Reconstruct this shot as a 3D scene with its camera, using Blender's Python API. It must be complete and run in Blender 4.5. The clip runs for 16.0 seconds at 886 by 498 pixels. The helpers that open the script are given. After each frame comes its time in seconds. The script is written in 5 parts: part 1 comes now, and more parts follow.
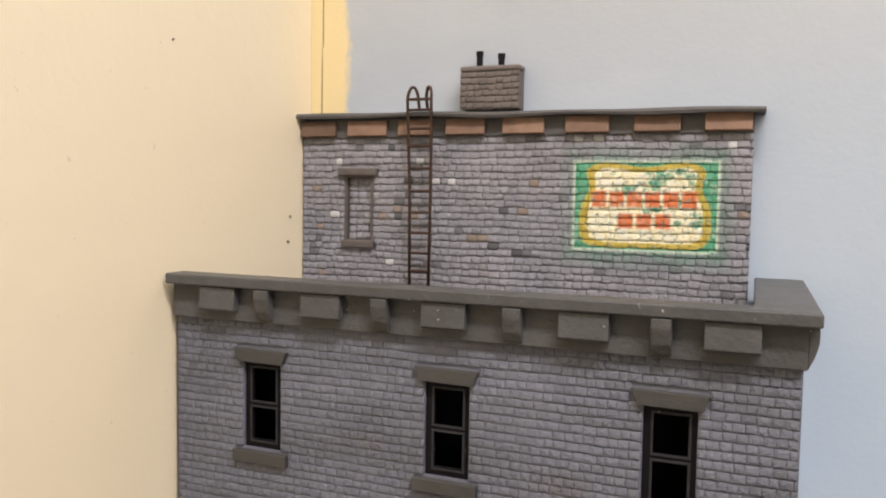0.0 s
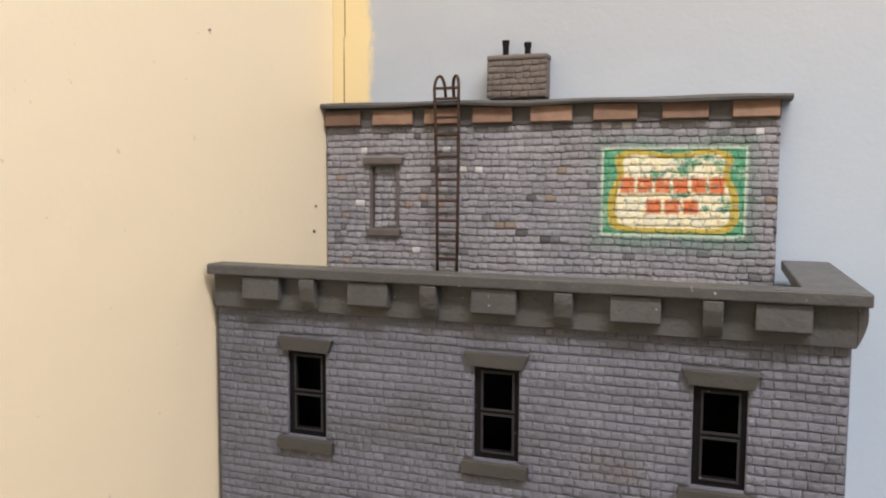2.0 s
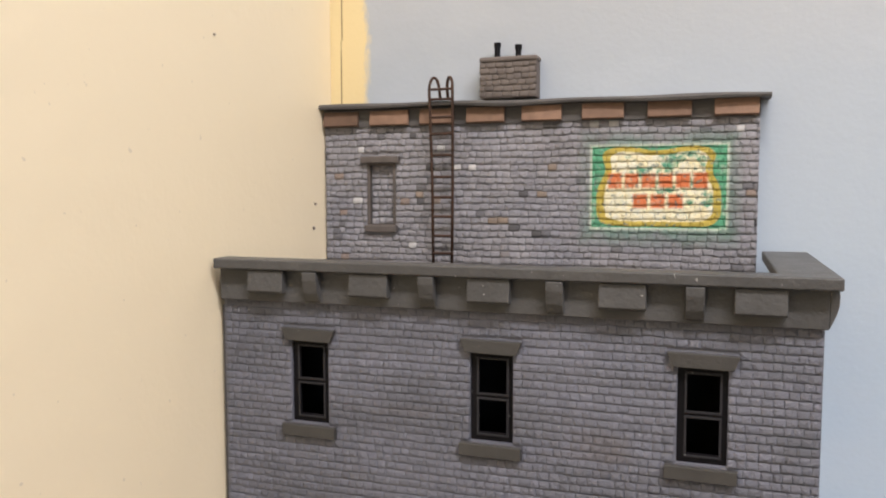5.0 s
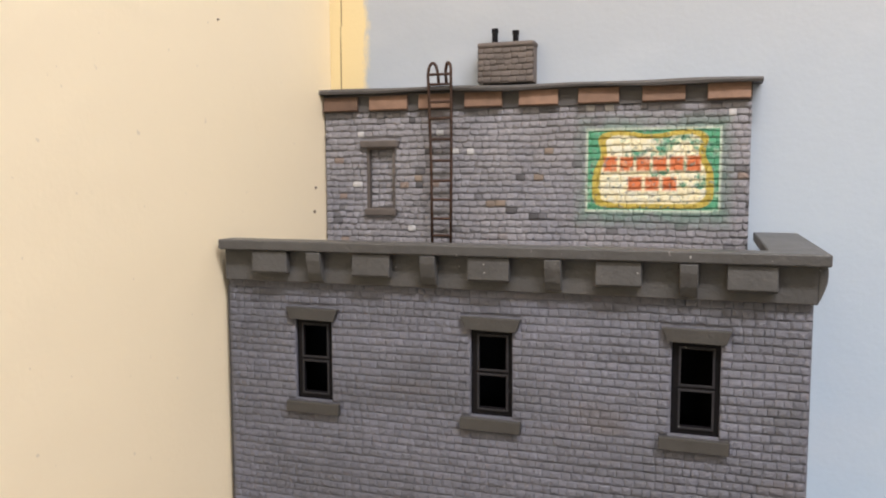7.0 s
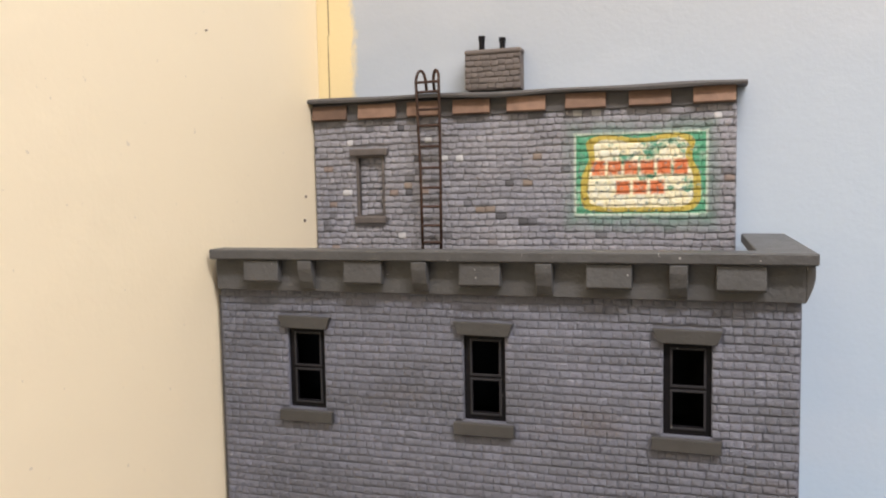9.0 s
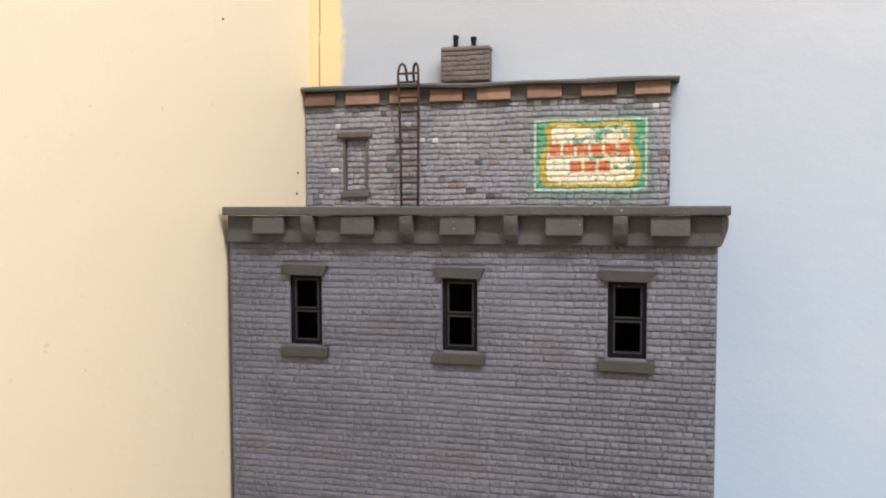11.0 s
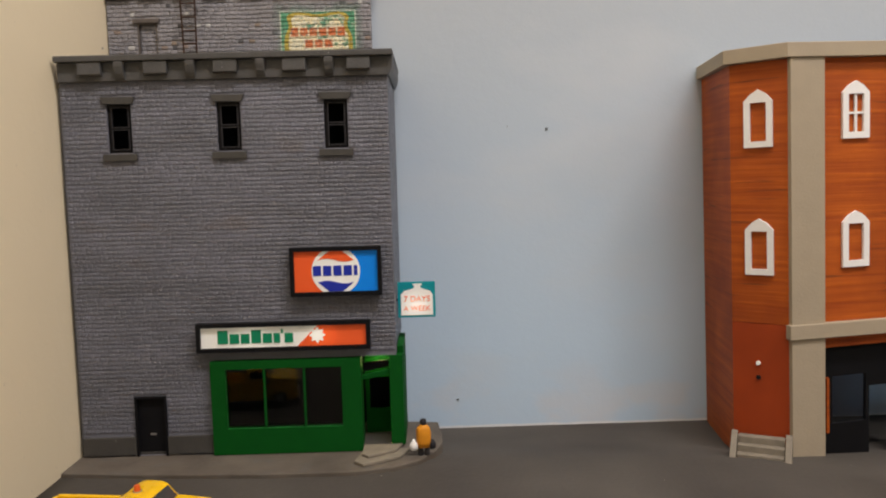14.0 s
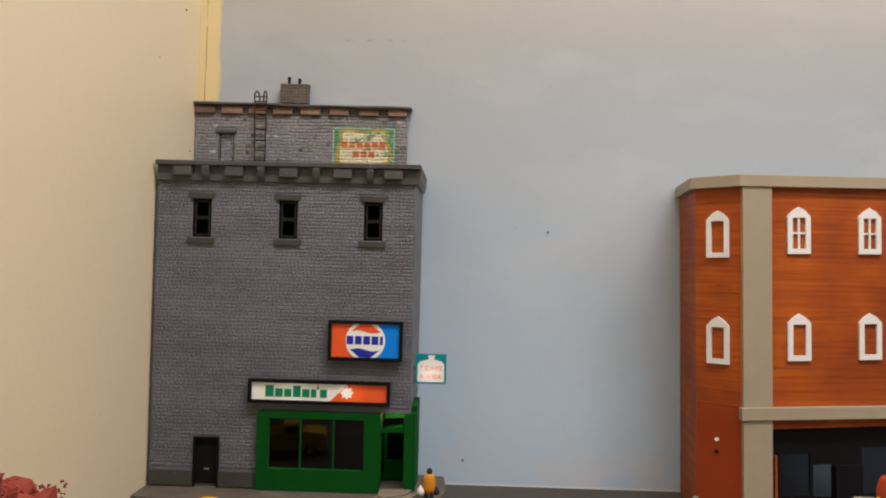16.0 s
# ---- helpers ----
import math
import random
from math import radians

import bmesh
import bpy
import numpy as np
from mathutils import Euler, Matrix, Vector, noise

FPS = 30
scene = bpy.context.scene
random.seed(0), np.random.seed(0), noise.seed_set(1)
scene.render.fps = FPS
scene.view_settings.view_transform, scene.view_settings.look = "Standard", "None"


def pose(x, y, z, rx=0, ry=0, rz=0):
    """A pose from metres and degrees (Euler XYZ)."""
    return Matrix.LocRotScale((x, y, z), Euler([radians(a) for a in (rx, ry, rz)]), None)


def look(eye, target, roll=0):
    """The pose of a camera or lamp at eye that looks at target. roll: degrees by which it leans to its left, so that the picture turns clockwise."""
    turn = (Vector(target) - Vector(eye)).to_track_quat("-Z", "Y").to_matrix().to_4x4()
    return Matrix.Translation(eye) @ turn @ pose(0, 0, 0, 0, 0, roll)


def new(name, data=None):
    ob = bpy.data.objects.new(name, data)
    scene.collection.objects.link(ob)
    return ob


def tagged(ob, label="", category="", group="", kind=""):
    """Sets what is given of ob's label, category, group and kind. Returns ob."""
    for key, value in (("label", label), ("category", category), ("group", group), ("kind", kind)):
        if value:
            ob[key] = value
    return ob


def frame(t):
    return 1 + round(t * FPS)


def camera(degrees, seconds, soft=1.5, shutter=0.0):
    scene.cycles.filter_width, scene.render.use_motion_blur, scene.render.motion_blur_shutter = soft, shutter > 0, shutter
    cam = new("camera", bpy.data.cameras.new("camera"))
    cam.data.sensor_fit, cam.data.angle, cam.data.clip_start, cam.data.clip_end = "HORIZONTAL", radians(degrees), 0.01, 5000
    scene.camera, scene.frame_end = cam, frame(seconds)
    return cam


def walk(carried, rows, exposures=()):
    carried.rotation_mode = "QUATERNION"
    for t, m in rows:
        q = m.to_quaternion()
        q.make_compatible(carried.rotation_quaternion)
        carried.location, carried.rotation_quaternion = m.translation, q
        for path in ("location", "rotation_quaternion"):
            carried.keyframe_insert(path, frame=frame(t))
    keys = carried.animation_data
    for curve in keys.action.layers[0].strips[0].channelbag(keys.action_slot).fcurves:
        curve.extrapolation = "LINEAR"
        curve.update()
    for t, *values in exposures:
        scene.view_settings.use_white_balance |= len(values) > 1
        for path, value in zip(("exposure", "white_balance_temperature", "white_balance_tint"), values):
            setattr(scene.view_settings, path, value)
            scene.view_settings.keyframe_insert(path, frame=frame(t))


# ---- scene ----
cam = camera(59.1, 16.0, soft=2.0)
PATH = [
    (0, (0.085, -0.016, 0.329), (-0.657, 1.836, 0.198), 0.9),
    (0.5, (0.078, -0.017, 0.324), (-0.633, 1.845, 0.165), 0.5),
    (1, (0.072, -0.021, 0.327), (-0.616, 1.851, 0.176), 0.5),
    (1.5, (0.066, -0.025, 0.329), (-0.616, 1.847, 0.157), 0.2),
    (2, (0.061, -0.03, 0.329), (-0.615, 1.845, 0.167), 0.3),
    (2.5, (0.059, -0.033, 0.328), (-0.612, 1.843, 0.154), 0.4),
    (3, (0.062, -0.036, 0.327), (-0.61, 1.841, 0.159), 0.3),
    (3.5, (0.065, -0.04, 0.327), (-0.605, 1.837, 0.161), 0.3),
    (4, (0.065, -0.041, 0.328), (-0.602, 1.838, 0.172), 0.0),
    (6.5, (0.064, -0.053, 0.323), (-0.582, 1.833, 0.164), 0.0),
    (7, (0.064, -0.054, 0.323), (-0.574, 1.832, 0.142), -0.2),
    (7.5, (0.063, -0.054, 0.325), (-0.581, 1.832, 0.16), -0.9),
    (8, (0.064, -0.056, 0.326), (-0.578, 1.832, 0.168), -1.0),
    (8.2, (0.064, -0.055, 0.325), (-0.568, 1.836, 0.165), -1.1),
    (10.5, (0.063, -0.072, 0.308), (-0.51, 1.839, 0.174), -0.5),
    (11, (0.068, -0.118, 0.296), (-0.427, 1.817, 0.191), -0.1),
    (11.5, (0.079, -0.164, 0.293), (-0.357, 1.783, 0.155), -1.5),
    (12, (0.091, -0.219, 0.273), (-0.244, 1.747, 0.116), -1.6),
    (12.5, (0.107, -0.27, 0.271), (-0.174, 1.703, 0.103), -2.0),
    (13, (0.095, -0.301, 0.258), (-0.059, 1.685, 0.075), -2.6),
    (13.5, (0.093, -0.334, 0.249), (0.078, 1.658, 0.062), -2.2),
    (14, (0.129, -0.334, 0.203), (0.157, 1.658, 0.024), -1.5),
    (14.5, (0.138, -0.358, 0.199), (0.152, 1.638, 0.069), -0.3),
    (15, (0.153, -0.401, 0.209), (0.154, 1.597, 0.111), 0.5),
    (15.5, (0.15, -0.435, 0.21), (0.13, 1.563, 0.13), 0.2),
    (16, (0.145, -0.464, 0.208), (0.09, 1.535, 0.247), 1.4),
]
EXPOSURES = [(0.0, -0.12, 6450, 10), (1.5, -0.14, 6380, 10), (4.0, -0.14, 6350, 10), (8.0, -0.06, 6310, 10), (10.5, 0.02, 6250, 10), (11.5, 0.08, 6180, 10), (12.5, -0.08, 6600, 10), (13.5, -0.50, 6720, 10), (14.5, -0.72, 6850, 10), (16.0, -0.72, 6850, 10)]
walk(cam, [(t, look(eye, target, roll)) for t, eye, target, roll in PATH], EXPOSURES)

# ---- light ----
world = bpy.data.worlds.new("room_air")
scene.world = world
world.use_nodes = True
world.node_tree.nodes["Background"].inputs[0].default_value = (0.9, 0.85, 0.75, 1)
world.node_tree.nodes["Background"].inputs[1].default_value = 0.02


def ceiling_panel(name, x, y, z, sx, sy, watts, colour):
    lamp = bpy.data.lights.new(name, "AREA")
    lamp.shape, lamp.size, lamp.size_y, lamp.energy, lamp.color = "RECTANGLE", sx, sy, watts, colour
    ob = new(name, lamp)
    ob.matrix_world = pose(x, y, z)
    return ob


WARM = (1.0, 0.95, 0.97)
ceiling_panel("ceiling_lamp_near", 0.50, -0.38, 1.36, 0.9, 0.15, 33, WARM)
ceiling_panel("ceiling_lamp_far", 1.7, -0.9, 1.36, 1.2, 0.15, 25, WARM)

# cool fill for the lower fronts, as daylight from an assumed, unseen window behind the viewer
daylight = ceiling_panel("assumed_daylight", 1.15, -2.985, 0.55, 1.0, 0.9, 7, (0.80, 0.91, 1.0))
daylight.matrix_world = look((1.15, -2.985, 0.55), (1.15, 0.0, 0.55))
# small bulb over the shop entrance
bulb = bpy.data.lights.new("entrance_bulb", "POINT")
bulb.energy, bulb.color, bulb.shadow_soft_size = 0.03, (1.0, 0.85, 0.35), 0.002
new("entrance_bulb", bulb).location = (0.0850, 0.2620, 0.0680)


# ---- materials ----
def material(name, colour, rough=0.6, metal=0.0, grain=0.0, scale=300.0, bump=0.0, bump_scale=None, spread=0.0, emit=0.0, coat=0.0, spec=0.3, chips=0.0):
    """A painted or raw surface: colour varied by two noises, fine relief, and a random shift from piece to piece."""
    m = bpy.data.materials.new(name)
    m.use_nodes = True
    nt = m.node_tree
    b = nt.nodes["Principled BSDF"]
    b.inputs["Roughness"].default_value, b.inputs["Metallic"].default_value = rough, metal
    b.inputs["Coat Weight"].default_value = coat
    b.inputs["Specular IOR Level"].default_value = spec
    L = nt.links.new
    coord = nt.nodes.new("ShaderNodeNewGeometry").outputs["Position"]

    def noise_at(sc, detail=4):
        n = nt.nodes.new("ShaderNodeTexNoise")
        n.inputs["Scale"].default_value, n.inputs["Detail"].default_value = sc, detail
        L(coord, n.inputs["Vector"])
        return n.outputs["Fac"]

    last = None
    if grain or spread:
        hsv = nt.nodes.new("ShaderNodeHueSaturation")
        hsv.inputs["Color"].default_value = (*colour, 1)
        a, c = noise_at(scale), noise_at(scale * 0.12, 2)
        add = nt.nodes.new("ShaderNodeMath")
        add.operation = "ADD"
        L(a, add.inputs[0]), L(c, add.inputs[1])
        rng = nt.nodes.new("ShaderNodeMapRange")
        rng.inputs["From Min"].default_value, rng.inputs["From Max"].default_value = 0.6, 1.4
        rng.inputs["To Min"].default_value, rng.inputs["To Max"].default_value = 1 - grain, 1 + grain
        L(add.outputs[0], rng.inputs["Value"])
        value = rng.outputs[0]
        if spread:
            r = piece_random(nt)
            rr = nt.nodes.new("ShaderNodeMapRange")
            rr.inputs["To Min"].default_value, rr.inputs["To Max"].default_value = 1 - spread, 1 + spread
            L(r, rr.inputs["Value"])
            mul = nt.nodes.new("ShaderNodeMath")
            mul.operation = "MULTIPLY"
            L(value, mul.inputs[0]), L(rr.outputs[0], mul.inputs[1])
            value = mul.outputs[0]
        L(value, hsv.inputs["Value"])
        last = hsv.outputs[0]
        if chips:
            pick = nt.nodes.new("ShaderNodeMapRange")
            pick.inputs["From Min"].default_value, pick.inputs["From Max"].default_value = 0.735, 0.76
            L(noise_at(480, 2), pick.inputs["Value"])
            weigh = nt.nodes.new("ShaderNodeMath")
            weigh.operation = "MULTIPLY"
            weigh.inputs[1].default_value = chips
            L(pick.outputs[0], weigh.inputs[0])
            chip = nt.nodes.new("ShaderNodeMix")
            chip.data_type = "RGBA"
            chip.inputs[7].default_value = (0.36, 0.35, 0.33, 1)
            L(weigh.outputs[0], chip.inputs[0]), L(last, chip.inputs[6])
            last = chip.outputs[2]
        L(last, b.inputs["Base Color"])
        rough_rng = nt.nodes.new("ShaderNodeMapRange")
        rough_rng.inputs["To Min"].default_value, rough_rng.inputs["To Max"].default_value = max(0.05, rough - 0.12), min(1, rough + 0.12)
        L(a, rough_rng.inputs["Value"])
        L(rough_rng.outputs[0], b.inputs["Roughness"])
    else:
        b.inputs["Base Color"].default_value = (*colour, 1)
    if bump:
        bp = nt.nodes.new("ShaderNodeBump")
        bp.inputs["Strength"].default_value, bp.inputs["Distance"].default_value = 1.0, bump
        L(noise_at(bump_scale or scale, 6), bp.inputs["Height"])
        L(bp.outputs[0], b.inputs["Normal"])
    if emit:
        b.inputs["Emission Color"].default_value = (*colour, 1)
        b.inputs["Emission Strength"].default_value = emit
    return m


def piece_random(nt):
    """One random number for each piece, be it an object of its own or an island of a joined mesh."""
    a = nt.nodes.new("ShaderNodeObjectInfo").outputs["Random"]
    c = nt.nodes.new("ShaderNodeNewGeometry").outputs["Random Per Island"]
    add = nt.nodes.new("ShaderNodeMath")
    add.operation = "ADD"
    nt.links.new(a, add.inputs[0]), nt.links.new(c, add.inputs[1])
    fr = nt.nodes.new("ShaderNodeMath")
    fr.operation = "FRACT"
    nt.links.new(add.outputs[0], fr.inputs[0])
    return fr.outputs[0]


class Graph:
    """Short-hand for building a node material out of arithmetic on the position."""

    def __init__(self, m):
        self.nt = m.node_tree
        sep = self.nt.nodes.new("ShaderNodeSeparateXYZ")
        self.pos = self.nt.nodes.new("ShaderNodeNewGeometry").outputs["Position"]
        self.nt.links.new(self.pos, sep.inputs[0])
        self.x, self.y, self.z = sep.outputs

    def f(self, op, *args, clamp=False):
        n = self.nt.nodes.new("ShaderNodeMath")
        n.operation, n.use_clamp = op, clamp
        for i, a in enumerate(args):
            if isinstance(a, (int, float)):
                n.inputs[i].default_value = a
            else:
                self.nt.links.new(a, n.inputs[i])
        return n.outputs[0]

    def noise(self, scale, detail=4, stretch=None):
        n = self.nt.nodes.new("ShaderNodeTexNoise")
        n.inputs["Scale"].default_value, n.inputs["Detail"].default_value = scale, detail
        src = self.pos
        if stretch:
            mp = self.nt.nodes.new("ShaderNodeMapping")
            mp.inputs["Scale"].default_value = stretch
            self.nt.links.new(src, mp.inputs[0])
            src = mp.outputs[0]
        self.nt.links.new(src, n.inputs["Vector"])
        return n.outputs["Fac"]

    def ramp(self, v, a, c, lo=0.0, hi=1.0):
        n = self.nt.nodes.new("ShaderNodeMapRange")
        for key, val in (("From Min", a), ("From Max", c), ("To Min", lo), ("To Max", hi)):
            n.inputs[key].default_value = val
        self.nt.links.new(v, n.inputs["Value"])
        return n.outputs[0]

    def mix(self, fac, a, c):
        n = self.nt.nodes.new("ShaderNodeMix")
        n.data_type = "RGBA"
        for sock, val in ((n.inputs[0], fac), (n.inputs[6], a), (n.inputs[7], c)):
            if isinstance(val, tuple):
                sock.default_value = (*val, 1)
            elif isinstance(val, (int, float)):
                sock.default_value = val
            else:
                self.nt.links.new(val, sock)
        return n.outputs[2]

    def box(self, cx, cz, hx, hz, soft=0.0004):
        """1 inside the rectangle about (cx, cz), 0 outside."""
        dx = self.f("SUBTRACT", self.f("ABSOLUTE", self.f("SUBTRACT", self.x, cx)), hx)
        dz = self.f("SUBTRACT", self.f("ABSOLUTE", self.f("SUBTRACT", self.z, cz)), hz)
        return self.ramp(self.f("MAXIMUM", dx, dz), soft, -soft)

    def bump(self, height, distance):
        n = self.nt.nodes.new("ShaderNodeBump")
        n.inputs["Distance"].default_value = distance
        self.nt.links.new(height, n.inputs["Height"])
        self.nt.links.new(n.outputs[0], self.nt.nodes["Principled BSDF"].inputs["Normal"])

    def out(self, colour, key="Base Color"):
        self.nt.links.new(colour, self.nt.nodes["Principled BSDF"].inputs[key])


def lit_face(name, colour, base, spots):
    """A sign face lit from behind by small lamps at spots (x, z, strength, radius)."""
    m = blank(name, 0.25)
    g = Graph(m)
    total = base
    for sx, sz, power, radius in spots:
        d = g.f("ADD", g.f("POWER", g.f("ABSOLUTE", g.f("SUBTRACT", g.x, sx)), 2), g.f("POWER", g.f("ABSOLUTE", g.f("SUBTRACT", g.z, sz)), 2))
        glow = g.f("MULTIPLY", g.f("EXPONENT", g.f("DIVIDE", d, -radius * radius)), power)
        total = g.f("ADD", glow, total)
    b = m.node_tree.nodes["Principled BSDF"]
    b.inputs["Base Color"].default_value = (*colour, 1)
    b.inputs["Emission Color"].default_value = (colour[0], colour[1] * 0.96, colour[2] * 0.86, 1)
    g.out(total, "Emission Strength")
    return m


def blank(name, rough=0.6):
    m = bpy.data.materials.new(name)
    m.use_nodes = True
    m.node_tree.nodes["Principled BSDF"].inputs["Roughness"].default_value = rough
    return m


CREAM, STRIP = (0.80, 0.69, 0.49), (0.71, 0.57, 0.30)


def cream_paint():
    m = blank("cream_wall_paint", 0.45)
    g = Graph(m)
    drift = g.ramp(g.noise(3.0, 3), 0.35, 0.65, 0.94, 1.05)
    speck = g.ramp(g.noise(260, 2), 0.74, 0.78)
    base = g.mix(drift, (0.74, 0.63, 0.45), CREAM)
    g.out(g.mix(speck, base, (0.66, 0.57, 0.42)))
    relief = g.f("ADD", g.noise(60, 3), g.f("MULTIPLY", g.noise(420, 4), 0.2))
    g.bump(relief, 0.0004)
    return m


def sky_paint():
    """Pale blue backdrop paint with a ragged cream edge beside the corner, and thin clouds."""
    m = blank("sky_backdrop_paint", 0.5)
    g = Graph(m)
    # blue grays upward; low part lightened, top darkened in colour to offset lamp falloff
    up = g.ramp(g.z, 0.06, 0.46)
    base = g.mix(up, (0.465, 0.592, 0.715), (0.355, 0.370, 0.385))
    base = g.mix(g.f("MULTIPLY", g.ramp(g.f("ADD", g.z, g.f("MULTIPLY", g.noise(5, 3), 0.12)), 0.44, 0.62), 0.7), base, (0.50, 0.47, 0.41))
    cloud = g.f("MULTIPLY", g.ramp(g.noise(7, 5, (1, 1, 2.2)), 0.52, 0.72), 0.28)
    base = g.mix(cloud, base, (0.55, 0.57, 0.585))
    low = g.f("MULTIPLY", g.ramp(g.noise(16, 4, (1, 1, 1.6)), 0.5, 0.62), g.ramp(g.z, 0.05, -0.01))
    base = g.mix(g.f("MULTIPLY", low, 0.5), base, (0.60, 0.58, 0.58))
    edge = g.f("ADD", g.x, g.f("ADD", g.f("MULTIPLY", g.f("SUBTRACT", g.noise(38, 3, (1, 1, 0.6)), 0.5), 0.010), g.f("MULTIPLY", g.f("SUBTRACT", g.noise(700, 5, (1, 1, 0.35)), 0.5), 0.006)))
    ragged = g.ramp(edge, -0.1205, -0.1165)
    shift = g.f("ADD", g.x, g.f("MULTIPLY", g.ramp(g.z, 0.4075, 0.4080), -0.0006))
    seam = g.f("MULTIPLY", g.ramp(g.f("ABSOLUTE", g.f("ADD", shift, 0.1336)), 0.0005, 0.0002), g.ramp(g.noise(60, 3, (1, 1, 0.6)), 0.36, 0.46))
    for mx, mz, hx in ((0.019, 0.4410, 0.0035), (0.040, 0.4412, 0.0020), (0.061, 0.4420, 0.0025), (0.076, 0.4410, 0.0018)):
        scuff = g.f("MULTIPLY", g.box(mx, mz, hx, 0.0009, 0.0012), g.ramp(g.noise(420, 3), 0.42, 0.6))
        base = g.mix(g.f("MULTIPLY", scuff, 0.6), base, (0.14, 0.14, 0.14))
    bare = g.ramp(g.f("ADD", g.z, g.f("MULTIPLY", g.noise(45, 3), 0.003)), -0.0168, -0.0175)
    base = g.mix(g.f("MULTIPLY", bare, 0.85), base, (0.74, 0.74, 0.74))
    g.out(g.mix(seam, g.mix(ragged, STRIP, base), (0.16, 0.11, 0.05)))
    g.bump(g.f("ADD", g.noise(75, 3), g.f("MULTIPLY", g.noise(420, 5), 0.4)), 0.00022)
    return m


def front_brick_paint():
    m = blank("gray_brick_paint", 0.42)
    m.node_tree.nodes["Principled BSDF"].inputs["Specular IOR Level"].default_value = 0.75
    g = Graph(m)
    r = piece_random(g.nt)
    v = g.f("ADD", g.f("MULTIPLY", g.noise(28, 5), 0.7), g.f("MULTIPLY", r, 0.22))
    base = g.mix(g.ramp(v, 0.2, 0.75), (0.085, 0.089, 0.108), (0.163, 0.166, 0.203))
    drag = g.ramp(g.noise(75, 4, (0.12, 1, 1.4)), 0.42, 0.68)
    base = g.mix(g.f("MULTIPLY", drag, 0.45), base, (0.064, 0.065, 0.073))
    brown = g.f("MULTIPLY", g.ramp(g.noise(16, 3, (1, 1, 3)), 0.62, 0.72), 0.5)
    base = g.mix(brown, base, (0.105, 0.088, 0.083))
    chip = g.ramp(g.noise(640, 2), 0.735, 0.765)
    g.out(g.mix(chip, base, (0.34, 0.33, 0.33)))
    g.out(g.ramp(g.noise(90, 3), 0.3, 0.7, 0.34, 0.56), "Roughness")
    g.bump(g.f("ADD", g.f("MULTIPLY", g.noise(330, 4), 0.5), g.f("ADD", g.f("MULTIPLY", g.noise(900, 5), 0.7), g.f("MULTIPLY", g.noise(2400, 3), 1.0))), 0.0005)
    return m


CD_X, CD_Z, CD_W, CD_H = 0.0378, 0.3265, 0.032, 0.0205


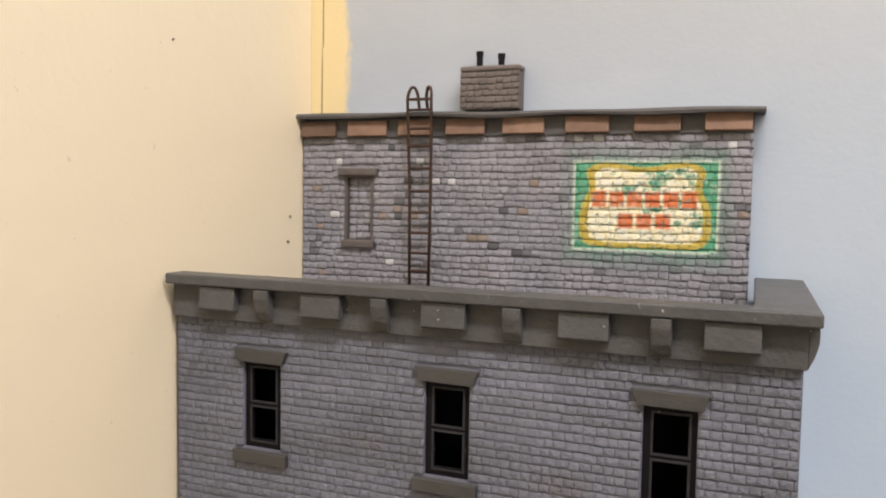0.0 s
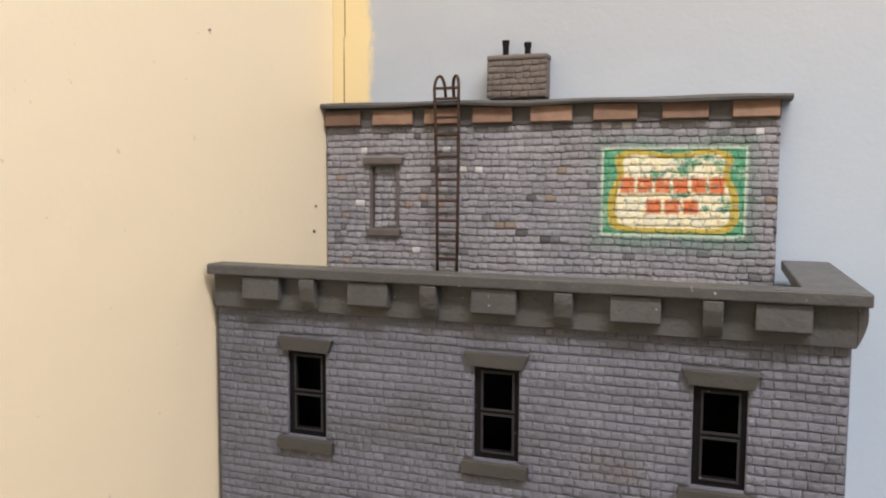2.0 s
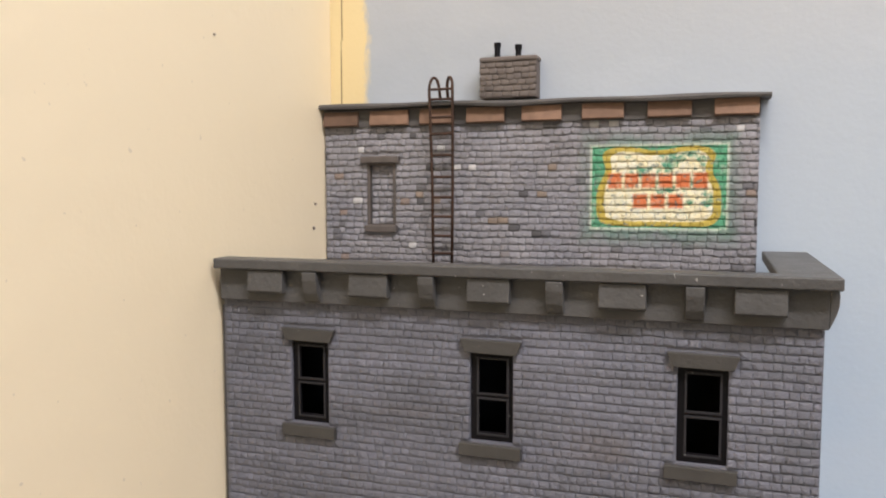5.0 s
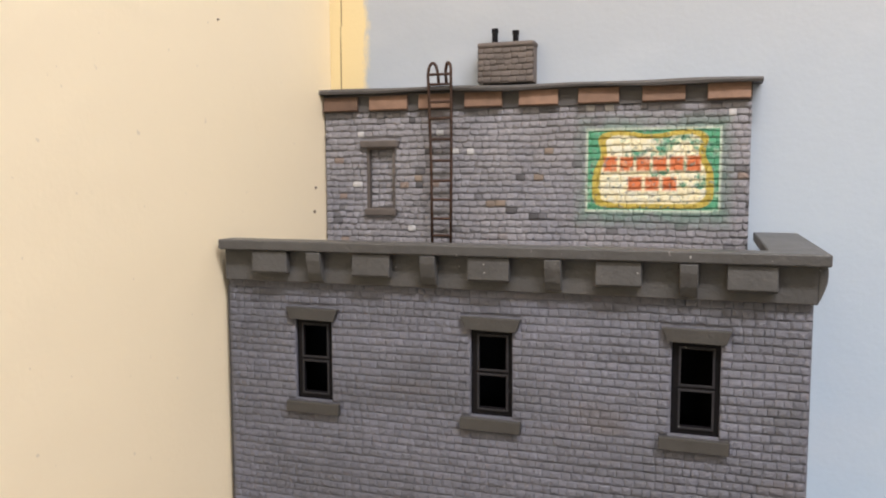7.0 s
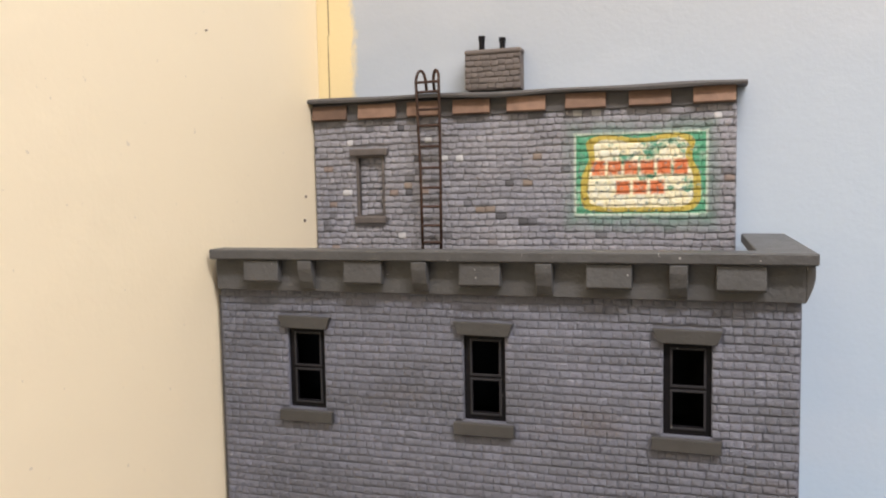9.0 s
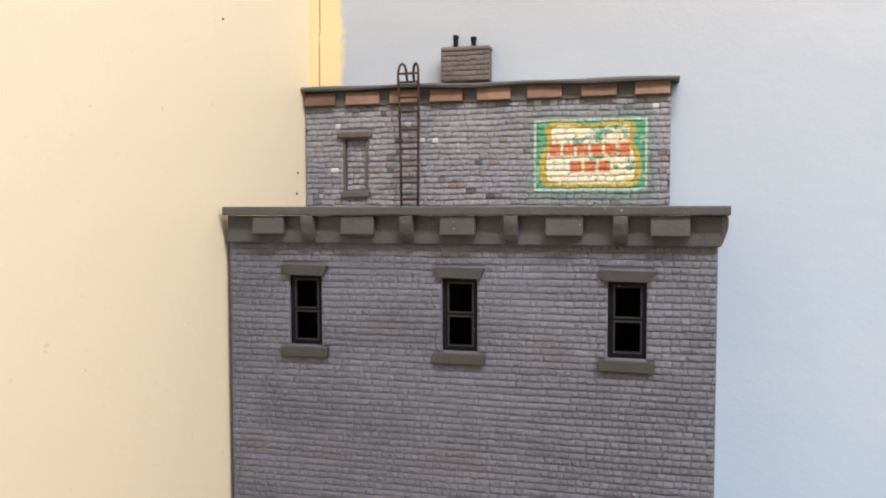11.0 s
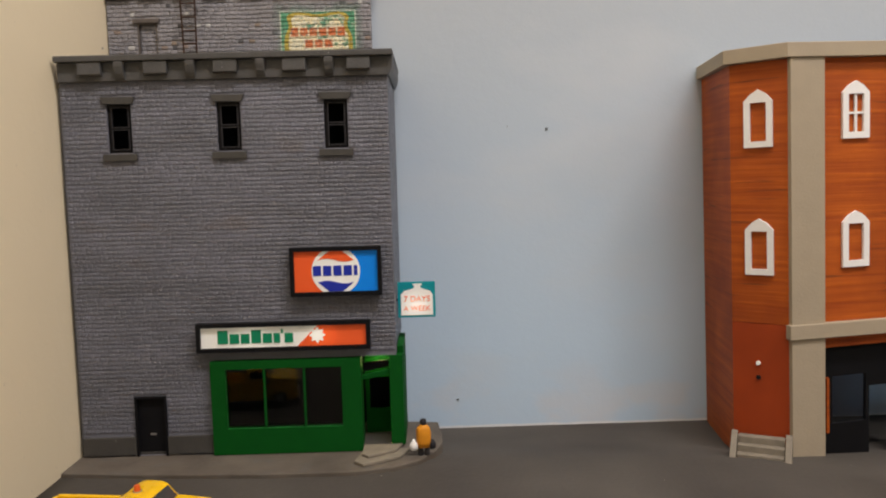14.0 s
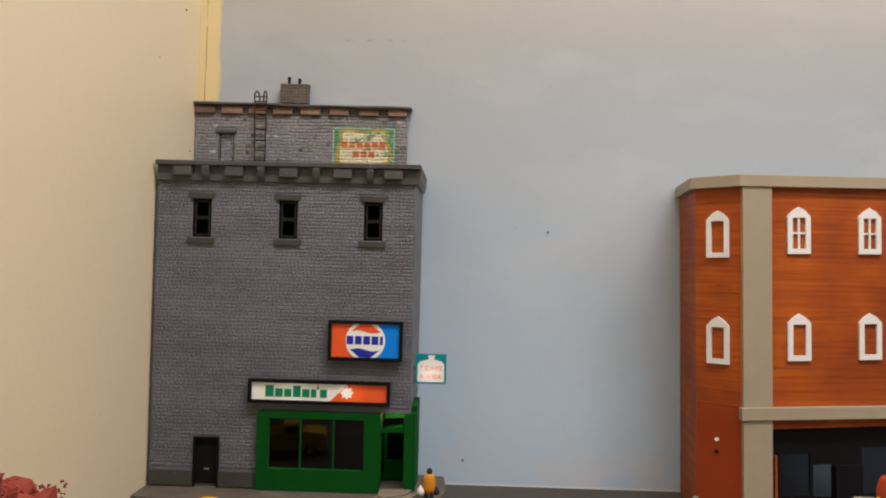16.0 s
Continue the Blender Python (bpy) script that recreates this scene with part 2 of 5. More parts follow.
def old_brick_paint():
    """Weathered gray bricks with odd white, brown and dark ones, and a worn painted advertisement."""
    m = blank("weathered_brick_paint", 0.7)
    g = Graph(m)
    r = piece_random(g.nt)
    v = g.f("ADD", g.f("MULTIPLY", g.noise(60, 5), 0.75), g.f("MULTIPLY", r, 0.25))
    base = g.mix(g.ramp(v, 0.2, 0.8), (0.18, 0.172, 0.178), (0.30, 0.29, 0.305))
    wash = g.ramp(g.noise(24, 3), 0.5, 0.66)
    base = g.mix(g.f("MULTIPLY", wash, 0.22), base, (0.17, 0.185, 0.24))
    base = g.mix(g.f("MULTIPLY", g.ramp(r, 0.010, 0.008), 0.5), base, (0.27, 0.17, 0.10))
    base = g.mix(g.f("MULTIPLY", g.f("MULTIPLY", g.ramp(r, 0.010, 0.012), g.ramp(r, 0.035, 0.03)), 0.6), base, (0.07, 0.068, 0.07))
    # the advertisement
    wob = g.f("MULTIPLY", g.f("SUBTRACT", g.noise(240, 3), 0.5), 0.003)
    halo = g.f("MULTIPLY", g.box(CD_X, CD_Z - 0.001, CD_W + 0.002, CD_H + 0.004, 0.005), g.ramp(g.noise(110, 4), 0.35, 0.6, 0.15, 0.8))
    base = g.mix(halo, base, (0.10, 0.21, 0.15))
    green = g.box(CD_X, CD_Z, CD_W, CD_H, 0.0008)
    inner = g.box(CD_X, CD_Z, CD_W - 0.0009, CD_H - 0.0009, 0.0003)
    paint = g.mix(g.f("MULTIPLY", inner, 0.9), (0.55, 0.60, 0.48), (0.03, 0.27, 0.13))
    pale = g.ramp(g.noise(170, 4), 0.56, 0.66)
    paint = g.mix(g.f("MULTIPLY", pale, 0.6), paint, (0.45, 0.55, 0.42))
    # shield: horned shoulders, a waist under them, a broad round foot
    ux = g.f("DIVIDE", g.f("SUBTRACT", g.x, CD_X), CD_W)
    uz = g.f("DIVIDE", g.f("SUBTRACT", g.z, CD_Z), CD_H)
    ax = g.f("ABSOLUTE", ux)
    waist = g.f("MULTIPLY", g.f("EXPONENT", g.f("MULTIPLY", g.f("POWER", g.f("ABSOLUTE", g.f("SUBTRACT", uz, 0.42)), 2), -9.0)), 0.13)
    half = g.f("SUBTRACT", 0.90, waist)
    dip = g.f("MULTIPLY", g.f("COSINE", g.f("MULTIPLY", ax, 6.0)), 0.05)
    top = g.f("DIVIDE", g.f("ADD", uz, dip), 0.90)
    foot = g.f("DIVIDE", g.f("SUBTRACT", 0.0, uz), 0.92)
    ez = g.f("POWER", g.f("MAXIMUM", g.f("MAXIMUM", top, foot), 0.0), 7)
    ex = g.f("POWER", g.f("DIVIDE", ax, half), 7)
    d = g.f("ADD", g.f("ADD", ex, ez), g.f("MULTIPLY", wob, 80))
    gold = g.ramp(d, 1.10, 0.95)
    cream = g.ramp(d, 0.44, 0.36)
    paint = g.mix(gold, paint, (0.47, 0.36, 0.06))
    lit = g.mix(g.ramp(g.noise(320, 4), 0.4, 0.65), (0.78, 0.70, 0.44), (0.72, 0.70, 0.55))
    paint = g.mix(cream, paint, lit)
    worn = g.f("MULTIPLY", g.ramp(g.f("ADD", g.noise(150, 5), g.f("MULTIPLY", g.f("ADD", uz, ux), 0.055)), 0.548, 0.61), cream)
    paint = g.mix(g.f("MULTIPLY", worn, g.ramp(g.noise(500, 3), 0.35, 0.6, 0.5, 1.0)), paint, (0.07, 0.27, 0.16))
    # words become plain bars
    words = [(-0.0205 + 0.0079 * i, 0.0031, 0.0032, 0.0037 if i in (0, 5) else 0.0034) for i in range(6)] + [(-0.0085 + 0.0082 * i, -0.0067, 0.0033, 0.0033) for i in range(3)]
    for cx, cz, hx, hz in words:
        bar = g.box(CD_X + cx + 0.0005, CD_Z + cz, hx, hz, 0.0006)
        paint = g.mix(g.f("MULTIPLY", bar, g.ramp(g.noise(300, 3), 0.25, 0.45, 0.6, 1.0)), paint, (0.60, 0.16, 0.05))
    flake = g.f("MULTIPLY", green, g.ramp(g.noise(420, 4), 0.66, 0.58, 0.25, 1.0))
    g.out(g.mix(flake, base, paint))
    g.bump(g.f("ADD", g.f("MULTIPLY", g.noise(230, 3), 0.8), g.f("ADD", g.noise(620, 5), g.noise(1800, 3))), 0.0008)
    return m


def orange_paint():
    m = blank("orange_stained_wood", 0.58)
    m.node_tree.nodes["Principled BSDF"].inputs["Specular IOR Level"].default_value = 0.25
    g = Graph(m)
    streak = g.f("ADD", g.f("MULTIPLY", g.noise(60, 6, (0.14, 0.14, 5)), 0.65), g.f("MULTIPLY", g.noise(30, 5), 0.35))
    blot = g.noise(14, 4)
    base = g.mix(g.ramp(streak, 0.3, 0.7), (0.24, 0.036, 0.006), (0.52, 0.118, 0.011))
    base = g.mix(g.f("MULTIPLY", g.ramp(blot, 0.42, 0.66), 0.55), base, (0.19, 0.030, 0.007))
    dark = g.ramp(g.noise(34, 6, (0.30, 0.30, 7)), 0.645, 0.70)
    g.out(g.mix(g.f("MULTIPLY", dark, 0.6), base, (0.10, 0.03, 0.012)))
    g.bump(streak, 0.0006)
    return m


def road_paint():
    m = blank("road_paint", 0.8)
    m.node_tree.nodes["Principled BSDF"].inputs["Specular IOR Level"].default_value = 0.25
    g = Graph(m)
    base = g.mix(g.ramp(g.noise(9, 5), 0.3, 0.7), (0.050, 0.044, 0.038), (0.080, 0.071, 0.060))
    base = g.mix(g.f("MULTIPLY", g.ramp(g.noise(90, 4), 0.5, 0.75), 0.3), base, (0.07, 0.063, 0.056))
    g.out(g.mix(g.ramp(g.noise(330, 2), 0.79, 0.81), base, (0.5, 0.48, 0.44)))
    g.bump(g.noise(260, 6), 0.0005)
    return m


def pavement_paint():
    m = blank("pavement_paint", 0.75)
    g = Graph(m)
    base = g.mix(g.ramp(g.noise(30, 5), 0.3, 0.7), (0.070, 0.057, 0.044), (0.125, 0.103, 0.080))
    g.out(g.mix(g.f("MULTIPLY", g.ramp(g.noise(70, 4), 0.55, 0.7), 0.5), base, (0.10, 0.095, 0.085)))
    g.bump(g.noise(300, 6), 0.0004)
    return m


def leaf_paint():
    m = blank("red_foam_leaves", 0.85)
    g = Graph(m)
    g.out(g.mix(piece_random(g.nt), (0.10, 0.010, 0.006), (0.30, 0.035, 0.014)))
    return m


M_CREAM, M_SKY = cream_paint(), sky_paint()
M_BRICK, M_OLD, M_ORANGE = front_brick_paint(), old_brick_paint(), orange_paint()
M_REDWOOD = material("red_brown_stained_wood", (0.30, 0.043, 0.008), 0.6, grain=0.14, scale=50, bump=0.0002, spec=0.25)
M_ROAD, M_PAVE, M_LEAF = road_paint(), pavement_paint(), leaf_paint()
M_OLDWHITE = material("chipped_white_brick", (0.42, 0.41, 0.40), 0.7, grain=0.25, scale=400, bump=0.0002, bump_scale=700)
M_OLDBROWN = material("bare_brown_brick", (0.20, 0.158, 0.125), 0.75, grain=0.3, scale=300, bump=0.0002, bump_scale=700)
M_OLDDARK = material("dark_gray_brick", (0.075, 0.072, 0.074), 0.7, grain=0.25, scale=300, bump=0.0002, bump_scale=700)
M_MORTAR = material("gray_mortar", (0.085, 0.082, 0.09), 0.6, grain=0.2, scale=120, bump=0.0002, bump_scale=900)
M_TRIM = material("dark_gray_trim_paint", (0.071, 0.069, 0.066), 0.45, grain=0.22, scale=110, bump=0.0004, bump_scale=520, chips=0.8)
M_SILL = material("gray_stone_paint", (0.056, 0.053, 0.048), 0.5, grain=0.16, scale=140, bump=0.0003, bump_scale=600, chips=0.5)
M_COPING = material("old_coping_paint", (0.082, 0.076, 0.071), 0.6, grain=0.2, scale=160, bump=0.0003, bump_scale=700)
M_CLAY = material("clay_panel_paint", (0.165, 0.100, 0.066), 0.65, grain=0.25, scale=220, bump=0.0002, bump_scale=900, spread=0.35)
M_DARKWOOD = material("brown_door_frame_paint", (0.10, 0.085, 0.075), 0.6, grain=0.25, scale=220, bump=0.0002)
M_CHIMNEY = material("brown_gray_chimney_paint", (0.125, 0.105, 0.092), 0.75, grain=0.22, scale=160, bump=0.0003, bump_scale=700, spread=0.1)
M_RUST = material("rusty_ladder_metal", (0.06, 0.033, 0.022), 0.6, metal=0.3, grain=0.5, scale=260, bump=0.0001)
M_BLACK = material("black_plastic", (0.006, 0.006, 0.007), 0.6, grain=0.2, scale=200, spec=0.12)
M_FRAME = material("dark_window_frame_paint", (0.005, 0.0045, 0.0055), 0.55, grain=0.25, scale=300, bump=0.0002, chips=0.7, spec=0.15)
M_SASH = material("worn_sash_paint", (0.024, 0.023, 0.025), 0.5, grain=0.3, scale=300, chips=0.6, spec=0.2)
M_NAIL = material("dull_nail_metal", (0.16, 0.18, 0.20), 0.5, metal=0.4)
M_SCREEN = material("smoky_windscreen_plastic", (0.05, 0.05, 0.048), 0.12, spec=0.5)
# near-black colour that stands in for unlit depth behind openings
M_VOID = material("interior_shade_black", (0.006, 0.006, 0.007), 0.9)
M_GREEN = material("green_storefront_paint", (0.001, 0.066, 0.007), 0.7, grain=0.1, scale=120, bump=0.0001, bump_scale=900, spec=0.1)
M_TAN = material("tan_trim_paint", (0.36, 0.30, 0.215), 0.6, grain=0.07, scale=60, bump=0.0002, bump_scale=600)
M_WHITE = material("white_window_plastic", (0.78, 0.77, 0.75), 0.45, grain=0.04, scale=200)
M_YELLOW = material("yellow_car_paint", (0.78, 0.46, 0.008), 0.28, grain=0.04, scale=60, coat=0.5)
M_CHROME = material("dull_chrome", (0.5, 0.5, 0.5), 0.3, metal=0.9, grain=0.1)
M_TYRE = material("black_rubber_tyre", (0.015, 0.015, 0.015), 0.8)
M_AMBER = material("amber_beacon_plastic", (0.62, 0.10, 0.015), 0.3)
M_STEP = material("stone_step_paint", (0.185, 0.160, 0.122), 0.7, grain=0.25, scale=160, bump=0.0003, bump_scale=500)
M_COAT = material("orange_coat_paint", (0.62, 0.24, 0.015), 0.6, grain=0.15, scale=300)
M_CLOTH = material("dark_cloth_paint", (0.02, 0.018, 0.02), 0.7)
M_RED = material("orange_red_machine_paint", (0.46, 0.050, 0.010), 0.35, grain=0.08, scale=100, coat=0.3)
M_STEEL = material("gray_steel_rod", (0.42, 0.40, 0.38), 0.35, metal=0.7)
M_BARK = material("brown_bark", (0.06, 0.035, 0.022), 0.9, grain=0.3)
M_CEIL = material("white_ceiling_paint", (0.75, 0.72, 0.66), 0.8, grain=0.03, scale=20)
M_FLOOR = material("brown_floor_covering", (0.13, 0.10, 0.075), 0.6, grain=0.15, scale=12)
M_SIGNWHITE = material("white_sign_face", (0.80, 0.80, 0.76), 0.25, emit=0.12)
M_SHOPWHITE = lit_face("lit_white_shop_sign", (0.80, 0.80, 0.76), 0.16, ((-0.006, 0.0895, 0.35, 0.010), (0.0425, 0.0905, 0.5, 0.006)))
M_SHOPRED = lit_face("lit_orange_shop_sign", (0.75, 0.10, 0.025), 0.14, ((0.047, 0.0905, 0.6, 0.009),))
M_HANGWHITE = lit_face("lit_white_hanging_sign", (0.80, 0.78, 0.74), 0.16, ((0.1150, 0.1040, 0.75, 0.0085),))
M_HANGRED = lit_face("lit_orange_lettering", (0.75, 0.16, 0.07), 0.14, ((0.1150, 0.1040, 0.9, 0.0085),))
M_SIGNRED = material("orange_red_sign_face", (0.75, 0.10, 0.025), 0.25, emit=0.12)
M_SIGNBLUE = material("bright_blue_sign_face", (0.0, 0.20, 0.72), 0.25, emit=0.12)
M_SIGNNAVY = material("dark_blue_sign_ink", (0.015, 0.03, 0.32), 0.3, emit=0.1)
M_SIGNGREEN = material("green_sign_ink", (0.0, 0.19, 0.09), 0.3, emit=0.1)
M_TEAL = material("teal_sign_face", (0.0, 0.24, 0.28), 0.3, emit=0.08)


def glass(name, colour=(1, 1, 1), ior=1.6):
    m = bpy.data.materials.new(name)
    m.use_nodes = True
    b = m.node_tree.nodes["Principled BSDF"]
    b.inputs["Base Color"].default_value = (*colour, 1)
    b.inputs["Transmission Weight"].default_value, b.inputs["Roughness"].default_value, b.inputs["IOR"].default_value = 1.0, 0.03, ior
    return m


M_GLASS = glass("clear_plastic_glazing", (0.55, 0.56, 0.52), 1.42)
M_TINTED = glass("smoky_plastic_glazing", (0.22, 0.29, 0.38))


# ---- builders ----
def empty(name, x=0.0, y=0.0, z=0.0):
    ob = new(name)
    ob.empty_display_size = 0.01
    ob.matrix_world = pose(x, y, z)
    return ob


def part(name, bm, mat, parent=None, label="", smooth=False):
    """Links a bmesh (in world places) as one mesh object under a thing or a part."""
    me = bpy.data.meshes.new(name)
    bm.normal_update()
    bm.to_mesh(me)
    bm.free()
    me.materials.append(mat)
    if smooth:
        me.polygons.foreach_set("use_smooth", [True] * len(me.polygons))
    ob = new(name, me)
    if parent is not None:
        ob.parent = parent
        bpy.context.view_layer.update()
        ob.matrix_parent_inverse = parent.matrix_world.inverted()
    if label:
        ob["label"] = label
    return ob


def add_box(bm, x0, x1, y0, y1, z0, z1, bev=0.0):
    before = set(bm.verts)
    bmesh.ops.create_cube(bm, size=1.0, matrix=Matrix.LocRotScale(((x0 + x1) / 2, (y0 + y1) / 2, (z0 + z1) / 2), None, (abs(x1 - x0), abs(y1 - y0), abs(z1 - z0))))
    if bev:
        made = [v for v in bm.verts if v not in before]
        edges = {e for v in made for e in v.link_edges}
        bmesh.ops.bevel(bm, geom=list(edges), offset=bev, segments=2, affect="EDGES", profile=0.5)
    return bm


def box(x0, x1, y0, y1, z0, z1, bev=0.0):
    return add_box(bmesh.new(), x0, x1, y0, y1, z0, z1, bev)


def prism(outline, lo, hi, axis="y", bev=0.0):
    """A solid from an outline of pairs: axis y takes (x, z), axis z takes (x, y), axis x takes (y, z)."""
    bm = bmesh.new()

    def at(p, d):
        return {"y": (p[0], d, p[1]), "z": (p[0], p[1], d), "x": (d, p[0], p[1])}[axis]

    a = [bm.verts.new(at(p, lo)) for p in outline]
    c = [bm.verts.new(at(p, hi)) for p in outline]
    bm.faces.new(a), bm.faces.new(list(reversed(c)))
    n = len(outline)
    for i in range(n):
        bm.faces.new((a[i], c[i], c[(i + 1) % n], a[(i + 1) % n]))
    bmesh.ops.recalc_face_normals(bm, faces=bm.faces)
    if bev:
        bmesh.ops.bevel(bm, geom=list(bm.edges), offset=bev, segments=2, affect="EDGES", profile=0.5)
    return bm


def rod(bm, a, c, r, r2=None, sides=10):
    a, c = Vector(a), Vector(c)
    d = c - a
    bmesh.ops.create_cone(bm, cap_ends=True, segments=sides, radius1=r, radius2=r if r2 is None else r2, depth=d.length,
                          matrix=Matrix.Translation((a + c) / 2) @ d.to_track_quat("Z", "Y").to_matrix().to_4x4())
    return bm


def tube(points, r, sides=8):
    """A bent round bar along points."""
    bm = bmesh.new()
    pts = [Vector(p) for p in points]
    rings = []
    for i, p in enumerate(pts):
        t = (pts[min(i + 1, len(pts) - 1)] - pts[max(i - 1, 0)]).normalized()
        u = t.orthogonal().normalized() if not rings else (prev - t * prev.dot(t)).normalized()
        prev = u
        w = t.cross(u)
        rings.append([bm.verts.new(p + r * (math.cos(a) * u + math.sin(a) * w)) for a in [2 * math.pi * k / sides for k in range(sides)]])
    for a, c in zip(rings, rings[1:]):
        for k in range(sides):
            bm.faces.new((a[k], a[(k + 1) % sides], c[(k + 1) % sides], c[k]))
    bm.faces.new(list(reversed(rings[0]))), bm.faces.new(rings[-1])
    bmesh.ops.recalc_face_normals(bm, faces=bm.faces)
    return bm


def pierced(x0, x1, z0, z1, holes, y0, y1):
    """An upright slab along x with rectangular holes (x0, x1, z0, z1) through it."""
    xs = sorted({x0, x1, *[h[0] for h in holes], *[h[1] for h in holes]})
    zs = sorted({z0, z1, *[h[2] for h in holes], *[h[3] for h in holes]})
    bm = bmesh.new()
    verts = {}

    def v(i, d, k):
        if (i, d, k) not in verts:
            verts[i, d, k] = bm.verts.new((xs[i], (y0, y1)[d], zs[k]))
        return verts[i, d, k]

    def solid(i, k):
        if not (0 <= i < len(xs) - 1 and 0 <= k < len(zs) - 1):
            return False
        cx, cz = (xs[i] + xs[i + 1]) / 2, (zs[k] + zs[k + 1]) / 2
        return not any(h[0] < cx < h[1] and h[2] < cz < h[3] for h in holes)

    for i in range(len(xs) - 1):
        for k in range(len(zs) - 1):
            if not solid(i, k):
                continue
            bm.faces.new((v(i, 0, k), v(i + 1, 0, k), v(i + 1, 0, k + 1), v(i, 0, k + 1)))
            bm.faces.new((v(i, 1, k), v(i, 1, k + 1), v(i + 1, 1, k + 1), v(i + 1, 1, k)))
            if not solid(i - 1, k):
                bm.faces.new((v(i, 0, k), v(i, 0, k + 1), v(i, 1, k + 1), v(i, 1, k)))
            if not solid(i + 1, k):
                bm.faces.new((v(i + 1, 0, k), v(i + 1, 1, k), v(i + 1, 1, k + 1), v(i + 1, 0, k + 1)))
            if not solid(i, k - 1):
                bm.faces.new((v(i, 0, k), v(i, 1, k), v(i + 1, 1, k), v(i + 1, 0, k)))
            if not solid(i, k + 1):
                bm.faces.new((v(i, 0, k + 1), v(i + 1, 0, k + 1), v(i + 1, 1, k + 1), v(i, 1, k + 1)))
    bmesh.ops.recalc_face_normals(bm, faces=bm.faces)
    return bm


def sheet(outline, y, thick=0.0003):
    return prism(outline, y - thick, y)


# ---- the room ----
X_LEFT, Y_WALL = -0.1400, 0.3520
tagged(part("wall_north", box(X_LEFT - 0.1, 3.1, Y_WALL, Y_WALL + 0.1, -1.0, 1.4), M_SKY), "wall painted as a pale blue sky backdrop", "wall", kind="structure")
tagged(part("wall_west", box(X_LEFT - 0.1, X_LEFT, -3.0, Y_WALL - 0.0005, -1.0, 1.4), M_CREAM), "cream painted plaster wall with small flecks", "wall", kind="structure")
tagged(part("wall_south", pierced(X_LEFT - 0.1, 3.1, -1.0, 1.4, [(0.60, 1.70, 0.05, 1.05)], -3.1, -3.0), M_CREAM), "cream painted wall behind the viewer", "wall", kind="structure")
# unseen window frame, added to go with the assumed daylight
tagged(part("window_1", pierced(0.60, 1.70, 0.05, 1.05, [(0.64, 1.13, 0.09, 1.01), (1.17, 1.66, 0.09, 1.01)], -3.08, -3.03), M_WHITE), "assumed white window behind the viewer, unseen", "window", kind="structure")
tagged(part("wall_east", box(3.0, 3.1, -3.0, Y_WALL, -1.0, 1.4), M_CREAM), "cream painted end wall", "wall", kind="structure")
tagged(part("ceiling", box(X_LEFT - 0.1, 3.1, -3.1, Y_WALL + 0.1, 1.4, 1.5), M_CEIL), "plain white ceiling", "ceiling", kind="structure")
tagged(part("floor", box(X_LEFT - 0.1, 3.1, -3.1, Y_WALL + 0.1, -1.1, -1.0), M_FLOOR), "brown room floor", "floor", kind="structure")


def ground_z(x, y):
    """The road surface dips a little towards the backdrop and the far building."""
    u = min(1.0, max(0.0, (x - 0.06) / 0.8) + max(0.0, (y - 0.22) / 0.13))
    return -0.002 - 0.0185 * u * u * (3 - 2 * u)


def ground():
    bm = bmesh.new()
    xs = [X_LEFT + 0.0 + i * 0.02 for i in range(100)]
    ys = [-0.36 + i * (Y_WALL + 0.36) / 33 for i in range(34)]
    grid = [[bm.verts.new((x, y, ground_z(x, y))) for y in ys] for x in xs]
    low = [[bm.verts.new((x, y, -0.05)) for y in (ys[0], ys[-1])] for x in (xs[0], xs[-1])]
    for a, c in zip(grid, grid[1:]):
        for k in range(len(ys) - 1):
            bm.faces.new((a[k], c[k], c[k + 1], a[k + 1]))
    bm.faces.new([g[0] for g in grid] + [low[1][0], low[0][0]])
    bm.faces.new(grid[0][::-1] + [low[0][0], low[0][1]])
    bm.faces.new(grid[-1] + [low[1][1], low[1][0]])
    bm.faces.new((low[0][0], low[1][0], low[1][1], low[0][1]))
    bmesh.ops.recalc_face_normals(bm, faces=bm.faces)
    return bm


tagged(part("road", ground(), M_ROAD, smooth=True), "dark gray-brown painted road surface of a model layout", "road", kind="structure")
tagged(part("bench", box(X_LEFT, X_LEFT + 1.98, -0.34, Y_WALL - 0.001, -1.0, -0.0505), M_FLOOR), "plain brown bench that carries the model layout", "bench", kind="structure")


def pavement():
    out = [(X_LEFT + 0.0005, 0.210), (-0.08, 0.203), (0.01, 0.1965), (0.07, 0.1965), (0.098, 0.203), (0.117, 0.216), (0.128, 0.234), (0.133, 0.252), (0.1325, 0.275), (0.130, 0.303), (0.0990, 0.308), (0.0985, 0.3505), (X_LEFT + 0.0005, 0.3505)]
    return prism(out, -0.022, 0.0010, "z", 0.0006)


tagged(part("pavement", pavement(), M_PAVE), "worn brown-gray pavement slab with a rounded corner", "pavement", kind="structure")


# ---- gray corner building ----
FRONT = 0.2425           # mortar plane of the front wall
GX0, GX1 = -0.1368, 0.1000
WINDOWS = (-0.0952, -0.0161, 0.0615)
W_HALF, W_Z0, W_Z1 = 0.0086, 0.2276, 0.2630
DOOR = (-0.0960, -0.0735, 0.0015, 0.0462)
STORE = (-0.0375, 0.1000, 0.0015, 0.0725)

